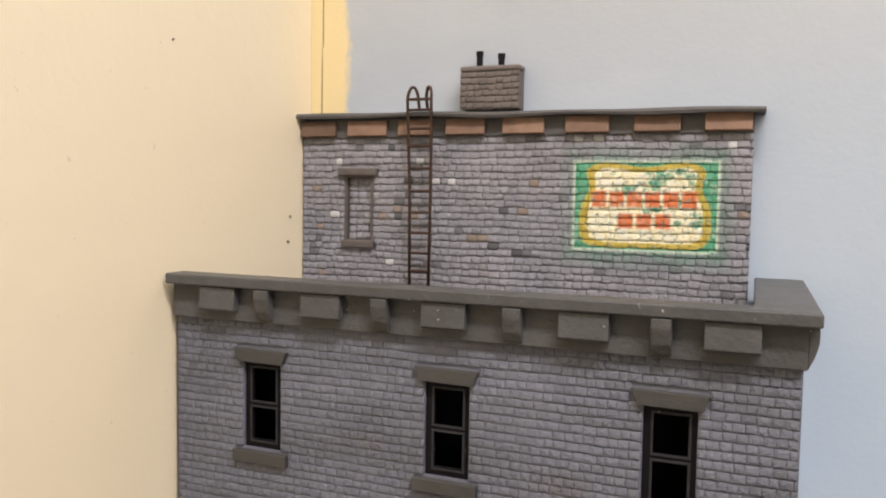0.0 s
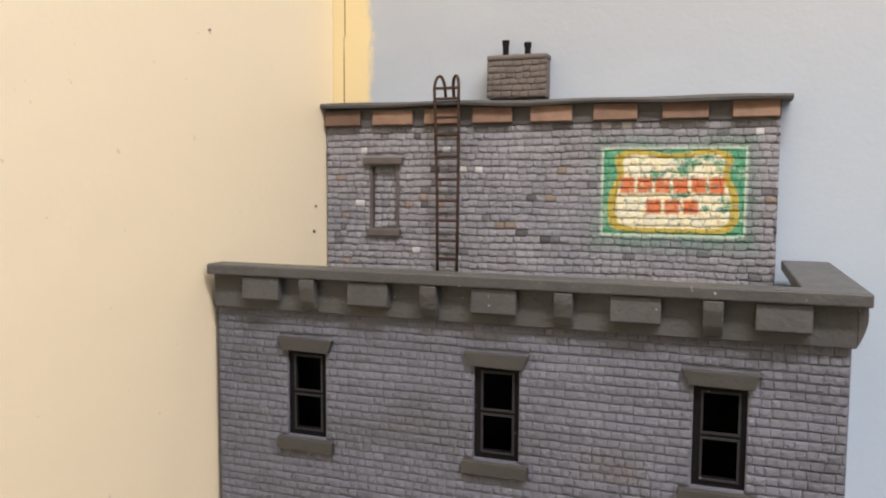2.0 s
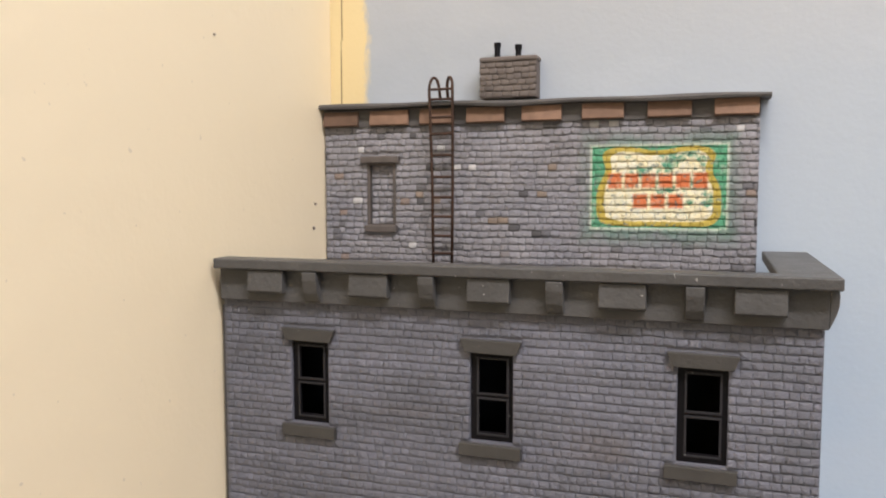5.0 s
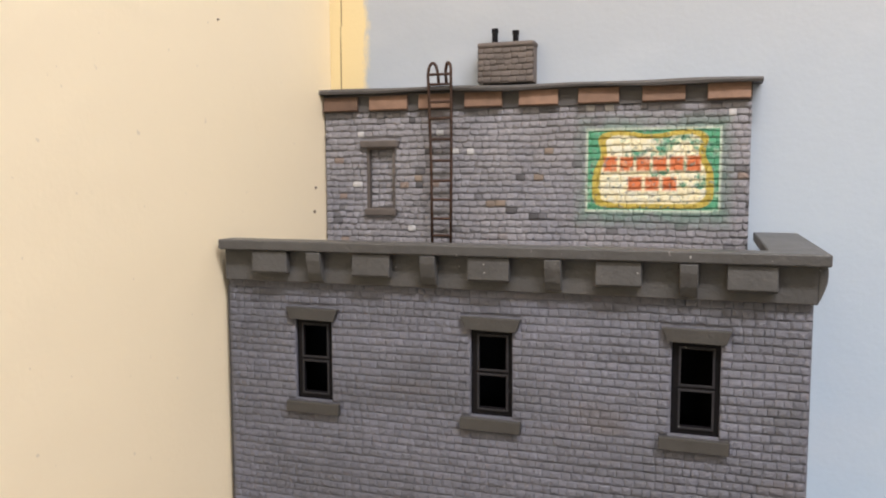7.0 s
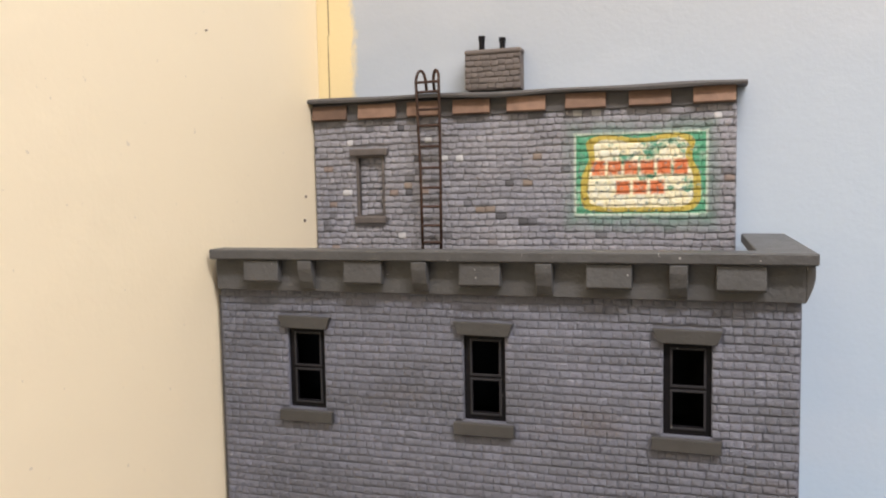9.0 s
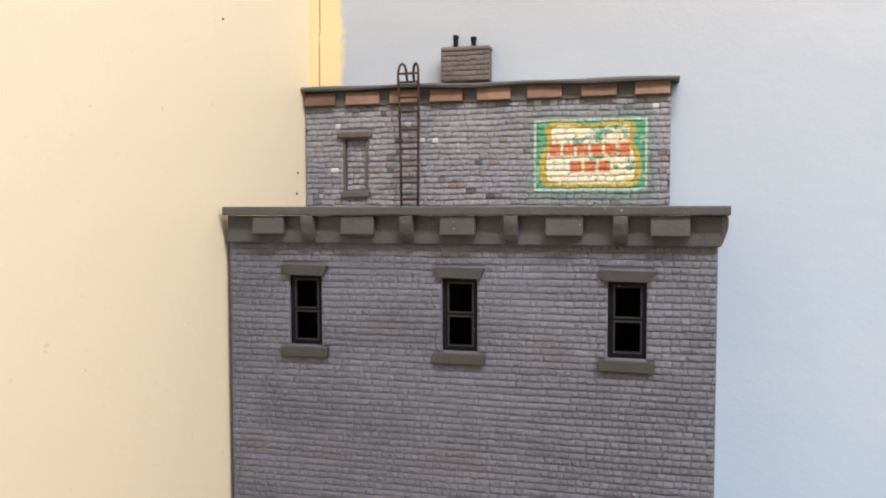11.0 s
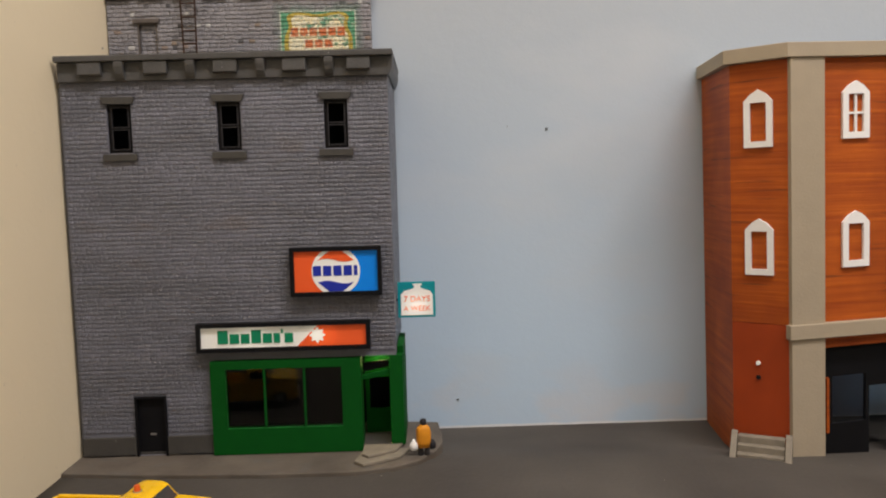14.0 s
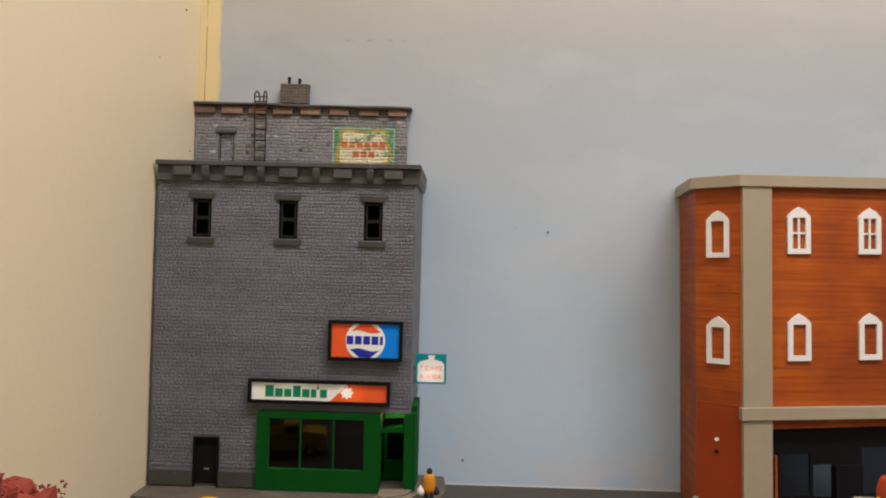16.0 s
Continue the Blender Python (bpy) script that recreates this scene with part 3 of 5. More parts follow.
gray = tagged(empty("corner_building", -0.02, FRONT, 0.001), "tall gray-painted brick model building with a green corner shop", "building")
HOLES = [(x - W_HALF, x + W_HALF, W_Z0, W_Z1) for x in WINDOWS] + [DOOR, STORE]
part("front_wall", pierced(GX0, GX1, 0.001, 0.2915, HOLES, FRONT, FRONT + 0.006), M_BRICK, gray)
part("side_wall", box(GX1 - 0.006, GX1, FRONT + 0.0062, 0.3505, 0.0725, 0.2915), M_BRICK, gray)
part("side_wall", box(GX0, GX0 + 0.006, FRONT + 0.0062, 0.3505, 0.001, 0.2805), M_BRICK, gray)
# dark strip stands in for the shadow between building and cream wall
part("edge_strip", box(GX0 - 0.0016, GX0 - 0.0002, FRONT + 0.0010, FRONT + 0.0060, 0.0012, 0.2757), M_TRIM, gray, "dark strip for the shadow in the wall gap")
part("roof", box(GX0 + 0.0062, GX1 - 0.0062, FRONT + 0.0062, 0.3505, 0.281, 0.2835), M_COPING, gray, "dark flat roof")
# added black sheet: the rooms' shade behind the upper windows, put into colour
part("lining", box(GX0 + 0.0065, GX1 - 0.0065, FRONT + 0.030, FRONT + 0.031, 0.080, 0.2805), M_VOID, gray, "near-black sheet for the unlit inside")


def brick_mesh(w, h, depth, inset, wear):
    """One hand-cut brick: worn corners, a swelling face, proud at its foot. Faces -y; local x along the wall."""
    hw, hh = w / 2, h / 2
    c = min(wear * h, 0.35 * w)

    def ring_at(d, grow):
        a, b2, k = hw - d, hh - d, c * grow
        return [(-a + k, -b2), (a - k, -b2), (a, -b2 + k * 0.8), (a, b2 - k), (a - k, b2), (-a + k, b2), (-a, b2 - k), (-a, -b2 + k * 0.8)]

    v = []
    for d, grow, out in ((0.0, 0.55, 0.0), (0.00003, 0.75, 0.66), (inset, 1.0, 1.0)):
        for x, z in ring_at(d, grow):
            v.append((x, -depth * out * (0.80 - 0.28 * z / hh), z))
    n = len(v)
    v.append((0.0, -depth * 1.02, -hh * 0.15))
    f = []
    for a, b2 in ((0, 8), (8, 16)):
        for i in range(8):
            j = (i + 1) % 8
            f.append((a + i, a + j, b2 + j, b2 + i))
    f += [(16 + i, 16 + (i + 1) % 8, n) for i in range(8)]
    return v, f


def lay_bricks(parent, material_, x0, x1, z0, z1, y, course, length, holes, near, seed, depth, inset, rough_up, deeper=None, odd=(), lengths=(0.8, 0.9, 1.0, 1.0, 1.1, 1.25), wear=0.2):
    """Courses of bricks on a wall. odd: (x, z, material) for single bricks that differ. Bricks inside the stretch near are objects of their own, the rest is one mesh."""
    rnd = random.Random(seed)
    shared = {}
    verts, faces, count = [], [], 0
    paints, index = [material_], []
    for o in odd:
        if o[2] not in paints:
            paints.append(o[2])
    rows = int((z1 - z0) / course)
    course = (z1 - z0) / rows
    for k in range(rows):
        zc = z0 + (k + 0.5) * course
        x = x0 - rnd.uniform(0, length) * 0.6 if k % 2 else x0 - 0.1 * length
        while x < x1 - 0.0006:
            w = length * rnd.choice(lengths if not deeper or deeper(x, zc) < 0.95 else lengths[:5])
            a, c = max(x, x0), min(x + w, x1)
            x += w
            if c - a < 0.0008:
                continue
            pieces = [(a, c)]
            for h in holes:
                if h[2] - course * 0.35 < zc < h[3] + course * 0.35:
                    cut = []
                    for p, q in pieces:
                        if q <= h[0] or p >= h[1]:
                            cut.append((p, q))
                        else:
                            if h[0] - p > 0.0008:
                                cut.append((p, h[0]))
                            if q - h[1] > 0.0008:
                                cut.append((h[1], q))
                    pieces = cut
            for p, q in pieces:
                bold = deeper((p + q) / 2, zc) if deeper else 1.0
                wq = max(0.0008, round((q - p + 0.00002) * 8000) / 8000)
                cx, dz = (p + q) / 2, rnd.uniform(-1, 1) * rough_up * course
                dy = rnd.uniform(-0.3, 0.35) * depth * min(1.0, rough_up * 8)
                turn = rnd.uniform(-1, 1) * rough_up * 13
                dz += 0.00035 * math.sin(cx * 55 + k * 0.37) * min(1.0, rough_up * 10)
                hh = course - 0.00012
                paint = next((o[2] for o in odd if p <= o[0] < q and abs(o[1] - zc) <= course / 2), material_)
                if near[0] < cx < near[1] and near[2] < zc < near[3] and count < 300:
                    count += 1
                    dep = round(depth * bold * 10000) / 10000
                    if (wq, dep, paint.name) not in shared:
                        me = bpy.data.meshes.new("brick")
                        v, f = brick_mesh(wq, hh, dep, inset, wear)
                        me.from_pydata(v, [], f)
                        me.materials.append(paint)
                        me.polygons.foreach_set("use_smooth", [True] * len(f))
                        shared[wq, dep, paint.name] = me
                    ob = new("brick", shared[wq, dep, paint.name])
                    ob.parent = parent
                    ob.matrix_parent_inverse = parent.matrix_world.inverted()
                    ob.matrix_basis = pose(cx, y - max(0.0, dy) * 0.5, zc + dz, 0, turn, 0)
                else:
                    v, f = brick_mesh(wq, hh, depth * bold, inset, wear)
                    n = len(verts)
                    ct, st = math.cos(radians(turn)), math.sin(radians(turn))
                    for i, (vx, vy, vz) in enumerate(v):
                        jx = rnd.uniform(-1, 1) * rough_up * 0.0022 if i > 7 else 0
                        jz = rnd.uniform(-1, 1) * rough_up * 0.0016 if i > 7 else 0
                        rx, rz = vx * ct + vz * st, -vx * st + vz * ct
                        verts.append((cx + rx + jx, y + (vy - max(0.0, dy) if i > 7 else 0), zc + dz + rz + jz))
                    faces += [tuple(n + i for i in q2) for q2 in f]
                    index += [paints.index(paint)] * len(f)
    me = bpy.data.meshes.new("bricks")
    me.from_pydata(verts, [], faces)
    for paint in paints:
        me.materials.append(paint)
    me.polygons.foreach_set("material_index", index)
    me.polygons.foreach_set("use_smooth", [True] * len(index))
    me.update()
    ob = new("bricks", me)
    ob.parent = parent
    ob.matrix_parent_inverse = parent.matrix_world.inverted()
    tagged(ob, kind="stuff")
    return ob


def sash_window(xc, z0, z1, half, y, parent):
    """Dark sash window set into the wall, with a flared lintel above and a sill below."""
    win = part("window", pierced(xc - half, xc + half, z0, z1, [(xc - half + 0.0030, xc + half - 0.0024, (z0 + z1) / 2 + 0.0008, z1 - 0.0032), (xc - half + 0.0030, xc + half - 0.0024, z0 + 0.0030, (z0 + z1) / 2 - 0.0008)], y + 0.0012, y + 0.0032), M_FRAME, parent)
    # raised inner sash frames
    for a, c in (((z0 + z1) / 2 + 0.0002, z1 - 0.0020), (z0 + 0.0018, (z0 + z1) / 2 - 0.0002)):
        part("sash", pierced(xc - half + 0.0025, xc + half - 0.0019, a + 0.0003, c - 0.0003, [(xc - half + 0.0033, xc + half - 0.0027, a + 0.0011, c - 0.0011)], y + 0.0006, y + 0.0012), M_SASH, win)
    zl = z1 + 0.0004
    part("lintel", prism([(xc - half - 0.0016, zl - 0.0006), (xc + half + 0.0018, zl - 0.0009), (xc + half + 0.0036, zl + 0.0042), (xc - half - 0.0038, zl + 0.0046)], y - 0.0024, y + 0.0008, bev=0.0002), M_SILL, win)
    part("window_sill", prism([(xc - half - 0.0040, z0 - 0.0056), (xc + half + 0.0036, z0 - 0.0058), (xc + half + 0.0036, z0 - 0.0010), (xc - half - 0.0040, z0 - 0.0008)], y - 0.0026, y + 0.0008, bev=0.0002), M_SILL, win)
    return win


for xc in WINDOWS:
    sash_window(xc, W_Z0, W_Z1, W_HALF, FRONT, gray)

# cornice: coping slab, frieze, panels and brackets
cornice = part("cornice", box(GX0 + 0.0003, GX1 + 0.0010, FRONT - 0.0030, FRONT - 0.0001, 0.2788, 0.2923, 0.0004), M_TRIM, gray, "dark gray painted cornice")
part("coping", prism([(GX0 - 0.0002, 0.2350), (GX1 + 0.0044, 0.2345), (GX1 + 0.0044, 0.345), (GX1 - 0.0150, 0.345), (GX1 - 0.0150, 0.2460), (GX0 - 0.0002, 0.2460)], 0.2925, 0.2968, "z", 0.0006), M_TRIM, cornice)
for i, xc in enumerate((-0.1123, -0.0653, -0.0158, 0.0337, 0.0796)):
    part("panel", prism([(FRONT - 0.0032, 0.2922), (FRONT - 0.0064, 0.2922), (FRONT - 0.0072, 0.2836), (FRONT - 0.0064, 0.2828), (FRONT - 0.0032, 0.2830)], xc - 0.0083, xc + 0.0083, "x", 0.0003), M_TRIM, cornice)
for xc in (-0.0911, -0.0406, 0.0094, 0.0584):
    part("bracket", prism([(FRONT - 0.0032, 0.2922), (FRONT - 0.0076, 0.2922), (FRONT - 0.0076, 0.2890), (FRONT - 0.0062, 0.2836), (FRONT - 0.0044, 0.2802), (FRONT - 0.0032, 0.2798)], xc - 0.0032, xc + 0.0032, "x", 0.0004), M_TRIM, cornice)
cove = [(GX1 + 0.0010, 0.2924), (GX1 + 0.0038, 0.2924), (GX1 + 0.0040, 0.2900), (GX1 + 0.0039, 0.2872), (GX1 + 0.0033, 0.2846), (GX1 + 0.0023, 0.2818), (GX1 + 0.0010, 0.2790)]
part("side_frieze", prism(cove, FRONT - 0.0030, 0.3440, "y", 0.0003), M_TRIM, cornice)

# black side door with a gray plinth on both sides
door = part("door", box(DOOR[0] + 0.0010, DOOR[1] - 0.0010, FRONT + 0.0012, FRONT + 0.0034, DOOR[2], DOOR[3] - 0.0010, 0.0003), M_BLACK, gray, "black door")
part("door_frame", pierced(DOOR[0] - 0.0004, DOOR[1] + 0.0004, DOOR[2], DOOR[3] + 0.0004, [(DOOR[0] + 0.0012, DOOR[1] - 0.0012, DOOR[2] - 0.001, DOOR[3] - 0.0012)], FRONT - 0.0022, FRONT + 0.0010), M_BLACK, door)
part("letter_plate", box(-0.0868, -0.0822, FRONT + 0.0006, FRONT + 0.0012, 0.0165, 0.0180, 0.0002), M_CHROME, door, "small bright metal plate")
part("plinth", box(GX0 + 0.0010, DOOR[0] - 0.0006, FRONT - 0.0024, FRONT - 0.0001, 0.0024, 0.0160, 0.0003), M_SILL, gray)
part("plinth", box(DOOR[1] + 0.0006, -0.0388, FRONT - 0.0024, FRONT - 0.0001, 0.0024, 0.0160, 0.0003), M_SILL, gray)

# green shop front
SY = 0.2370
shop = part("shop_front", pierced(-0.0380, 0.0735, 0.0015, 0.0722, [(-0.0270, 0.0590, 0.0210, 0.0662)], SY, SY + 0.0045), M_GREEN, gray, "green painted shop front")
for xc in (0.0015, 0.0312):
    part("mullion", box(xc - 0.0007, xc + 0.0007, SY + 0.0008, SY + 0.0030, 0.0211, 0.0661), M_GREEN, shop)
for a, c in ((-0.0269, 0.0007), (0.0023, 0.0304), (0.0320, 0.0589)):
    pane = part("pane", box(a, c, SY + 0.0034, SY + 0.0040, 0.0211, 0.0661), M_GLASS, shop, "clear shop window pane")
    pane.visible_shadow = False
part("post", box(0.0945, 0.1045, 0.2420, 0.2500, 0.0035, 0.0727, 0.0003), M_GREEN, shop)
part("side_panel", box(0.1003, 0.1050, 0.2502, 0.3000, 0.0015, 0.0780, 0.0003), M_GREEN, shop)
part("jamb", box(0.0695, 0.0733, SY + 0.0047, 0.2560, 0.0015, 0.0727), M_GREEN, shop)
part("transom", prism([(0.0735, 0.0535), (0.0944, 0.0575), (0.0944, 0.0612), (0.0735, 0.0572)], 0.2440, 0.2475, "y", 0.0003), M_GREEN, shop)
part("transom_light", prism([(0.0745, 0.0585), (0.0935, 0.0622), (0.0935, 0.0675), (0.0745, 0.0655)], 0.2500, 0.2510), M_BLACK, shop)
part("inner_door", pierced(0.0735, 0.0995, 0.0015, 0.0700, [(0.0765, 0.0965, 0.0230, 0.0480)], 0.2740, 0.2765), M_GREEN, shop)
part("shop_floor", box(GX0 + 0.0070, 0.0990, FRONT + 0.0010, 0.3480, 0.0012, 0.0036), M_SILL, shop)
# ceiling and back coloured near-black to paint in the shop's inner shade
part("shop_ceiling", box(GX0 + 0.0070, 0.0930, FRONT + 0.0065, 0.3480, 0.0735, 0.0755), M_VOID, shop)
part("shop_back", box(GX0 + 0.0070, 0.0990, 0.3000, 0.3015, 0.0038, 0.0733), M_FRAME, shop, "near-black sheet for the unlit shop interior")
step = tagged(empty("entrance_step", 0.09, 0.222, 0.001), "two low worn stone steps at the shop door", "steps")
part("tread", prism([(0.0690, 0.2110), (0.0760, 0.2040), (0.1020, 0.2185), (0.1085, 0.2360), (0.0740, 0.2360)], 0.0011, 0.0034, "z", 0.0005), M_STEP, step)
part("tread", prism([(0.0740, 0.2200), (0.0790, 0.2150), (0.0985, 0.2260), (0.1030, 0.2400), (0.0740, 0.2400)], 0.0035, 0.0054, "z", 0.0005), M_STEP, step)


def ring(cx, cz, r, n=40, a0=0.0, a1=2 * math.pi, sx=1.0):
    return [(cx + sx * r * math.cos(a0 + (a1 - a0) * i / n), cz + r * math.sin(a0 + (a1 - a0) * i / n)) for i in range(n + (a1 - a0 < 6.28))]


def sign_box(name, x0, x1, z0, z1, label, face):
    th = tagged(empty(name, (x0 + x1) / 2, FRONT - 0.0018, z0), label, "sign")
    rim = 0.0030
    part("frame", pierced(x0, x1, z0, z1, [(x0 + rim, x1 - rim, z0 + rim, z1 - rim)], FRONT - 0.0075, FRONT - 0.0018), M_BLACK, th, "black frame")
    part("backing", box(x0 + rim, x1 - rim, FRONT - 0.0050, FRONT - 0.0018, z0 + rim, z1 - rim), face, th)
    return th


# soft-drink sign: red and blue halves, white disc with a red and a blue wave
PX0, PX1, PZ0, PZ1 = 0.0245, 0.0915, 0.1195, 0.1555
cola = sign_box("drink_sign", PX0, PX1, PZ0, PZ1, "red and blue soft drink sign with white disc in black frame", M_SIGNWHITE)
pcx, pcz, pr = 0.0580, 0.1375, 0.0178
part("red_half", sheet([(PX0 + 0.003, PZ0 + 0.003), (pcx, PZ0 + 0.003), (pcx, PZ1 - 0.003), (PX0 + 0.003, PZ1 - 0.003)], FRONT - 0.0050), M_SIGNRED, cola)
part("blue_half", sheet([(pcx, PZ0 + 0.003), (PX1 - 0.003, PZ0 + 0.003), (PX1 - 0.003, PZ1 - 0.003), (pcx, PZ1 - 0.003)], FRONT - 0.0050), M_SIGNBLUE, cola)


def clipped_disc(cx, cz, r, top, bottom):
    return [(x, min(top, max(bottom, z))) for x, z in ring(cx, cz, r, 64)]


part("disc", sheet(clipped_disc(pcx, pcz, pr, PZ1 - 0.003, PZ0 + 0.003), FRONT - 0.0053), M_SIGNWHITE, cola)


def wave(cx, cz, r, z_flat, z_mid, up):
    """A lobe of the disc: cut flat at the frame, wavy towards the middle."""
    n = 24
    half = math.sqrt(max(0, r * r - (z_mid - cz) ** 2))
    curve = [(cx - half + 2 * half * i / n, z_mid + 0.0012 * math.sin(math.pi * 2 * i / n) * (1 if up else -1)) for i in range(n + 1)]
    hf = math.sqrt(max(0, r * r - (z_flat - cz) ** 2))
    return curve + [(cx + hf, z_flat), (cx - hf, z_flat)]


part("red_wave", sheet(wave(pcx, pcz, pr - 0.0022, PZ1 - 0.0032, pcz + 0.0082, True), FRONT - 0.0056), M_SIGNRED, cola)
part("blue_wave", sheet(wave(pcx, pcz, pr - 0.0022, PZ0 + 0.0032, pcz - 0.0080, True), FRONT - 0.0056), M_SIGNNAVY, cola)
for i in range(5):
    xa = pcx - 0.0168 + i * 0.0075
    wd = 0.0026 if i == 4 else 0.0060
    part("word_bar", sheet([(xa, pcz - 0.0032), (xa + wd, pcz - 0.0032), (xa + wd, pcz + 0.0042), (xa, pcz + 0.0042)], FRONT - 0.0056), M_SIGNNAVY, cola)

# long shop sign
BX0, BX1, BZ0, BZ1 = -0.0465, 0.0815, 0.0795, 0.1010
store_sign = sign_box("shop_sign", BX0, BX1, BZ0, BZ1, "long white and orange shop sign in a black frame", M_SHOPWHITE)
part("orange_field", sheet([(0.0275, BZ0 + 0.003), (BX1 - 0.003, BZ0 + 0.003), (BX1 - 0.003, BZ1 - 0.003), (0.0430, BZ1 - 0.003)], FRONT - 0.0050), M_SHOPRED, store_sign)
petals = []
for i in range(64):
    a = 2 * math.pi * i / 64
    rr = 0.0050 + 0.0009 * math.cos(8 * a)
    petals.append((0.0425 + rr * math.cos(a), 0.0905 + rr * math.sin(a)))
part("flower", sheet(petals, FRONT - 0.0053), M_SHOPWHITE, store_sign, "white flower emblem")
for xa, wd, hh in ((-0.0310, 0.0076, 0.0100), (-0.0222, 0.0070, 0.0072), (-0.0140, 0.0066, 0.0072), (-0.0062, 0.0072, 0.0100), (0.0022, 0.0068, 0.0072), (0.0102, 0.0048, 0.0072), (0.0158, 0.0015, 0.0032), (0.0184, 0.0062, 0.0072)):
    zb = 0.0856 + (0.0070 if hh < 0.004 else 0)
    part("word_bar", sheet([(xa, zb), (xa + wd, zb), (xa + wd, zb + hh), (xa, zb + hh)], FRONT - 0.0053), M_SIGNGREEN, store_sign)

# hanging sign on the side wall
hang = tagged(empty("hanging_sign", 0.1155, 0.2760, 0.095), "teal and white projecting sign with orange lettering", "sign")
HY = 0.2745
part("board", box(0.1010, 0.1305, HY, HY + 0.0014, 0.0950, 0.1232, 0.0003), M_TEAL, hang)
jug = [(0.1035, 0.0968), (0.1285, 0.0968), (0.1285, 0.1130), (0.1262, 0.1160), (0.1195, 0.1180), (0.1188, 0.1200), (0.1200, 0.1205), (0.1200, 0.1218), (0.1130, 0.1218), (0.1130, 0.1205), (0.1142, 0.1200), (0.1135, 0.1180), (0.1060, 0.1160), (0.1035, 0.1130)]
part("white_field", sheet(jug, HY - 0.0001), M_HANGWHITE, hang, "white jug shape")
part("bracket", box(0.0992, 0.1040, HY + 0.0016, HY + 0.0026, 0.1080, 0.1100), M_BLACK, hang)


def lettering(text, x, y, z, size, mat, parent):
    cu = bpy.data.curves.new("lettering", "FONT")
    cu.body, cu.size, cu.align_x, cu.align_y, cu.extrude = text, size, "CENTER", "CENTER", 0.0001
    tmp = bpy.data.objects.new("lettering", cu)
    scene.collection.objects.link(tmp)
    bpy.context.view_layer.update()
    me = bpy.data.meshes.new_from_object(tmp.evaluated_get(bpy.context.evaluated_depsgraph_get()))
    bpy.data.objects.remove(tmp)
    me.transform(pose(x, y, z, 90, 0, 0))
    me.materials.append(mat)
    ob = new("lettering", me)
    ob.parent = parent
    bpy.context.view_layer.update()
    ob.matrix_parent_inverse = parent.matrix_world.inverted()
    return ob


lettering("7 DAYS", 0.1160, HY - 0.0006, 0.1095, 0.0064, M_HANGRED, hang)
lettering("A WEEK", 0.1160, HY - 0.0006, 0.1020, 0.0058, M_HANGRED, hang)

# ---- upper brick block behind the roof ----
UP = 0.3430
UX0, UX1, UZ0, UZ1 = -0.1380, 0.0838, 0.2840, 0.3590
upper = tagged(empty("rooftop_building", -0.03, UP, UZ0), "weathered brick rooftop block with a painted advertisement", "building")
UDOOR = (-0.1130, -0.0965, 0.3060, 0.3400)
part("wall", pierced(UX0, UX1, UZ0, 0.3660, [UDOOR], UP, UP + 0.0070), M_OLD, upper)


def wavy_slab():
    bm = bmesh.new()
    n = 30
    rings = []
    for i in range(n + 1):
        u = i / n
        x = -0.1398 + u * 0.2280
        z = 0.3712 - 0.0022 * u + 0.0002 * math.sin(u * 9) + 0.0002 * math.sin(u * 23)
        th = 0.0024 + 0.0004 * math.sin(u * 17)
        yf = UP - 0.0062 + 0.0004 * math.sin(u * 13)
        rings.append([bm.verts.new(p) for p in ((x, yf, z - th), (x, yf - 0.0004, z - th * 0.5), (x, yf + 0.0004, z), (x, 0.3515, z + 0.0003), (x, 0.3515, z - th))])
    for a, c in zip(rings, rings[1:]):
        for k in range(5):
            bm.faces.new((a[k], c[k], c[(k + 1) % 5], a[(k + 1) % 5]))
    bm.faces.new(rings[0]), bm.faces.new(rings[-1][::-1])
    bmesh.ops.recalc_face_normals(bm, faces=bm.faces)
    return bm


part("coping", wavy_slab(), M_COPING, upper, "uneven dark coping slab")
part("frieze", box(UX0, UX1, UP - 0.0014, UP - 0.0001, 0.3590, 0.3682), M_COPING, upper)
for a, c in ((-0.1375, -0.1170), (-0.1100, -0.0880), (-0.0815, -0.0640), (-0.0560, -0.0360), (-0.0270, -0.0070), (0.0030, 0.0230), (0.0340, 0.0540), (0.0640, 0.0832)):
    part("panel", prism([(UP - 0.0016, 0.3672), (UP - 0.0030, 0.3672), (UP - 0.0040, 0.3598), (UP - 0.0016, 0.3592)], a, c, "x", 0.0003), M_CLAY, upper, "clay-coloured panel")
blind = part("blocked_door", pierced(UDOOR[0], UDOOR[1], UDOOR[2], UDOOR[3], [(UDOOR[0] + 0.0014, UDOOR[1] - 0.0014, UDOOR[2] + 0.001, UDOOR[3] - 0.0016)], UP - 0.0004, UP + 0.0028), M_DARKWOOD, upper, "bricked-up doorway with brown frame")
part("lintel", box(UDOOR[0] - 0.0030, UDOOR[1] + 0.0026, UP - 0.0030, UP + 0.0004, UDOOR[3] - 0.0004, UDOOR[3] + 0.0034, 0.0006), M_DARKWOOD, blind)
part("threshold", box(UDOOR[0] - 0.0008, UDOOR[1] + 0.0010, UP - 0.0030, UP + 0.0004, UDOOR[2] - 0.0034, UDOOR[2] + 0.0004, 0.0006), M_DARKWOOD, blind)
part("infill", box(UDOOR[0] + 0.0014, UDOOR[1] - 0.0014, UP + 0.0029, UP + 0.0060, UDOOR[2], UDOOR[3]), M_OLD, blind)

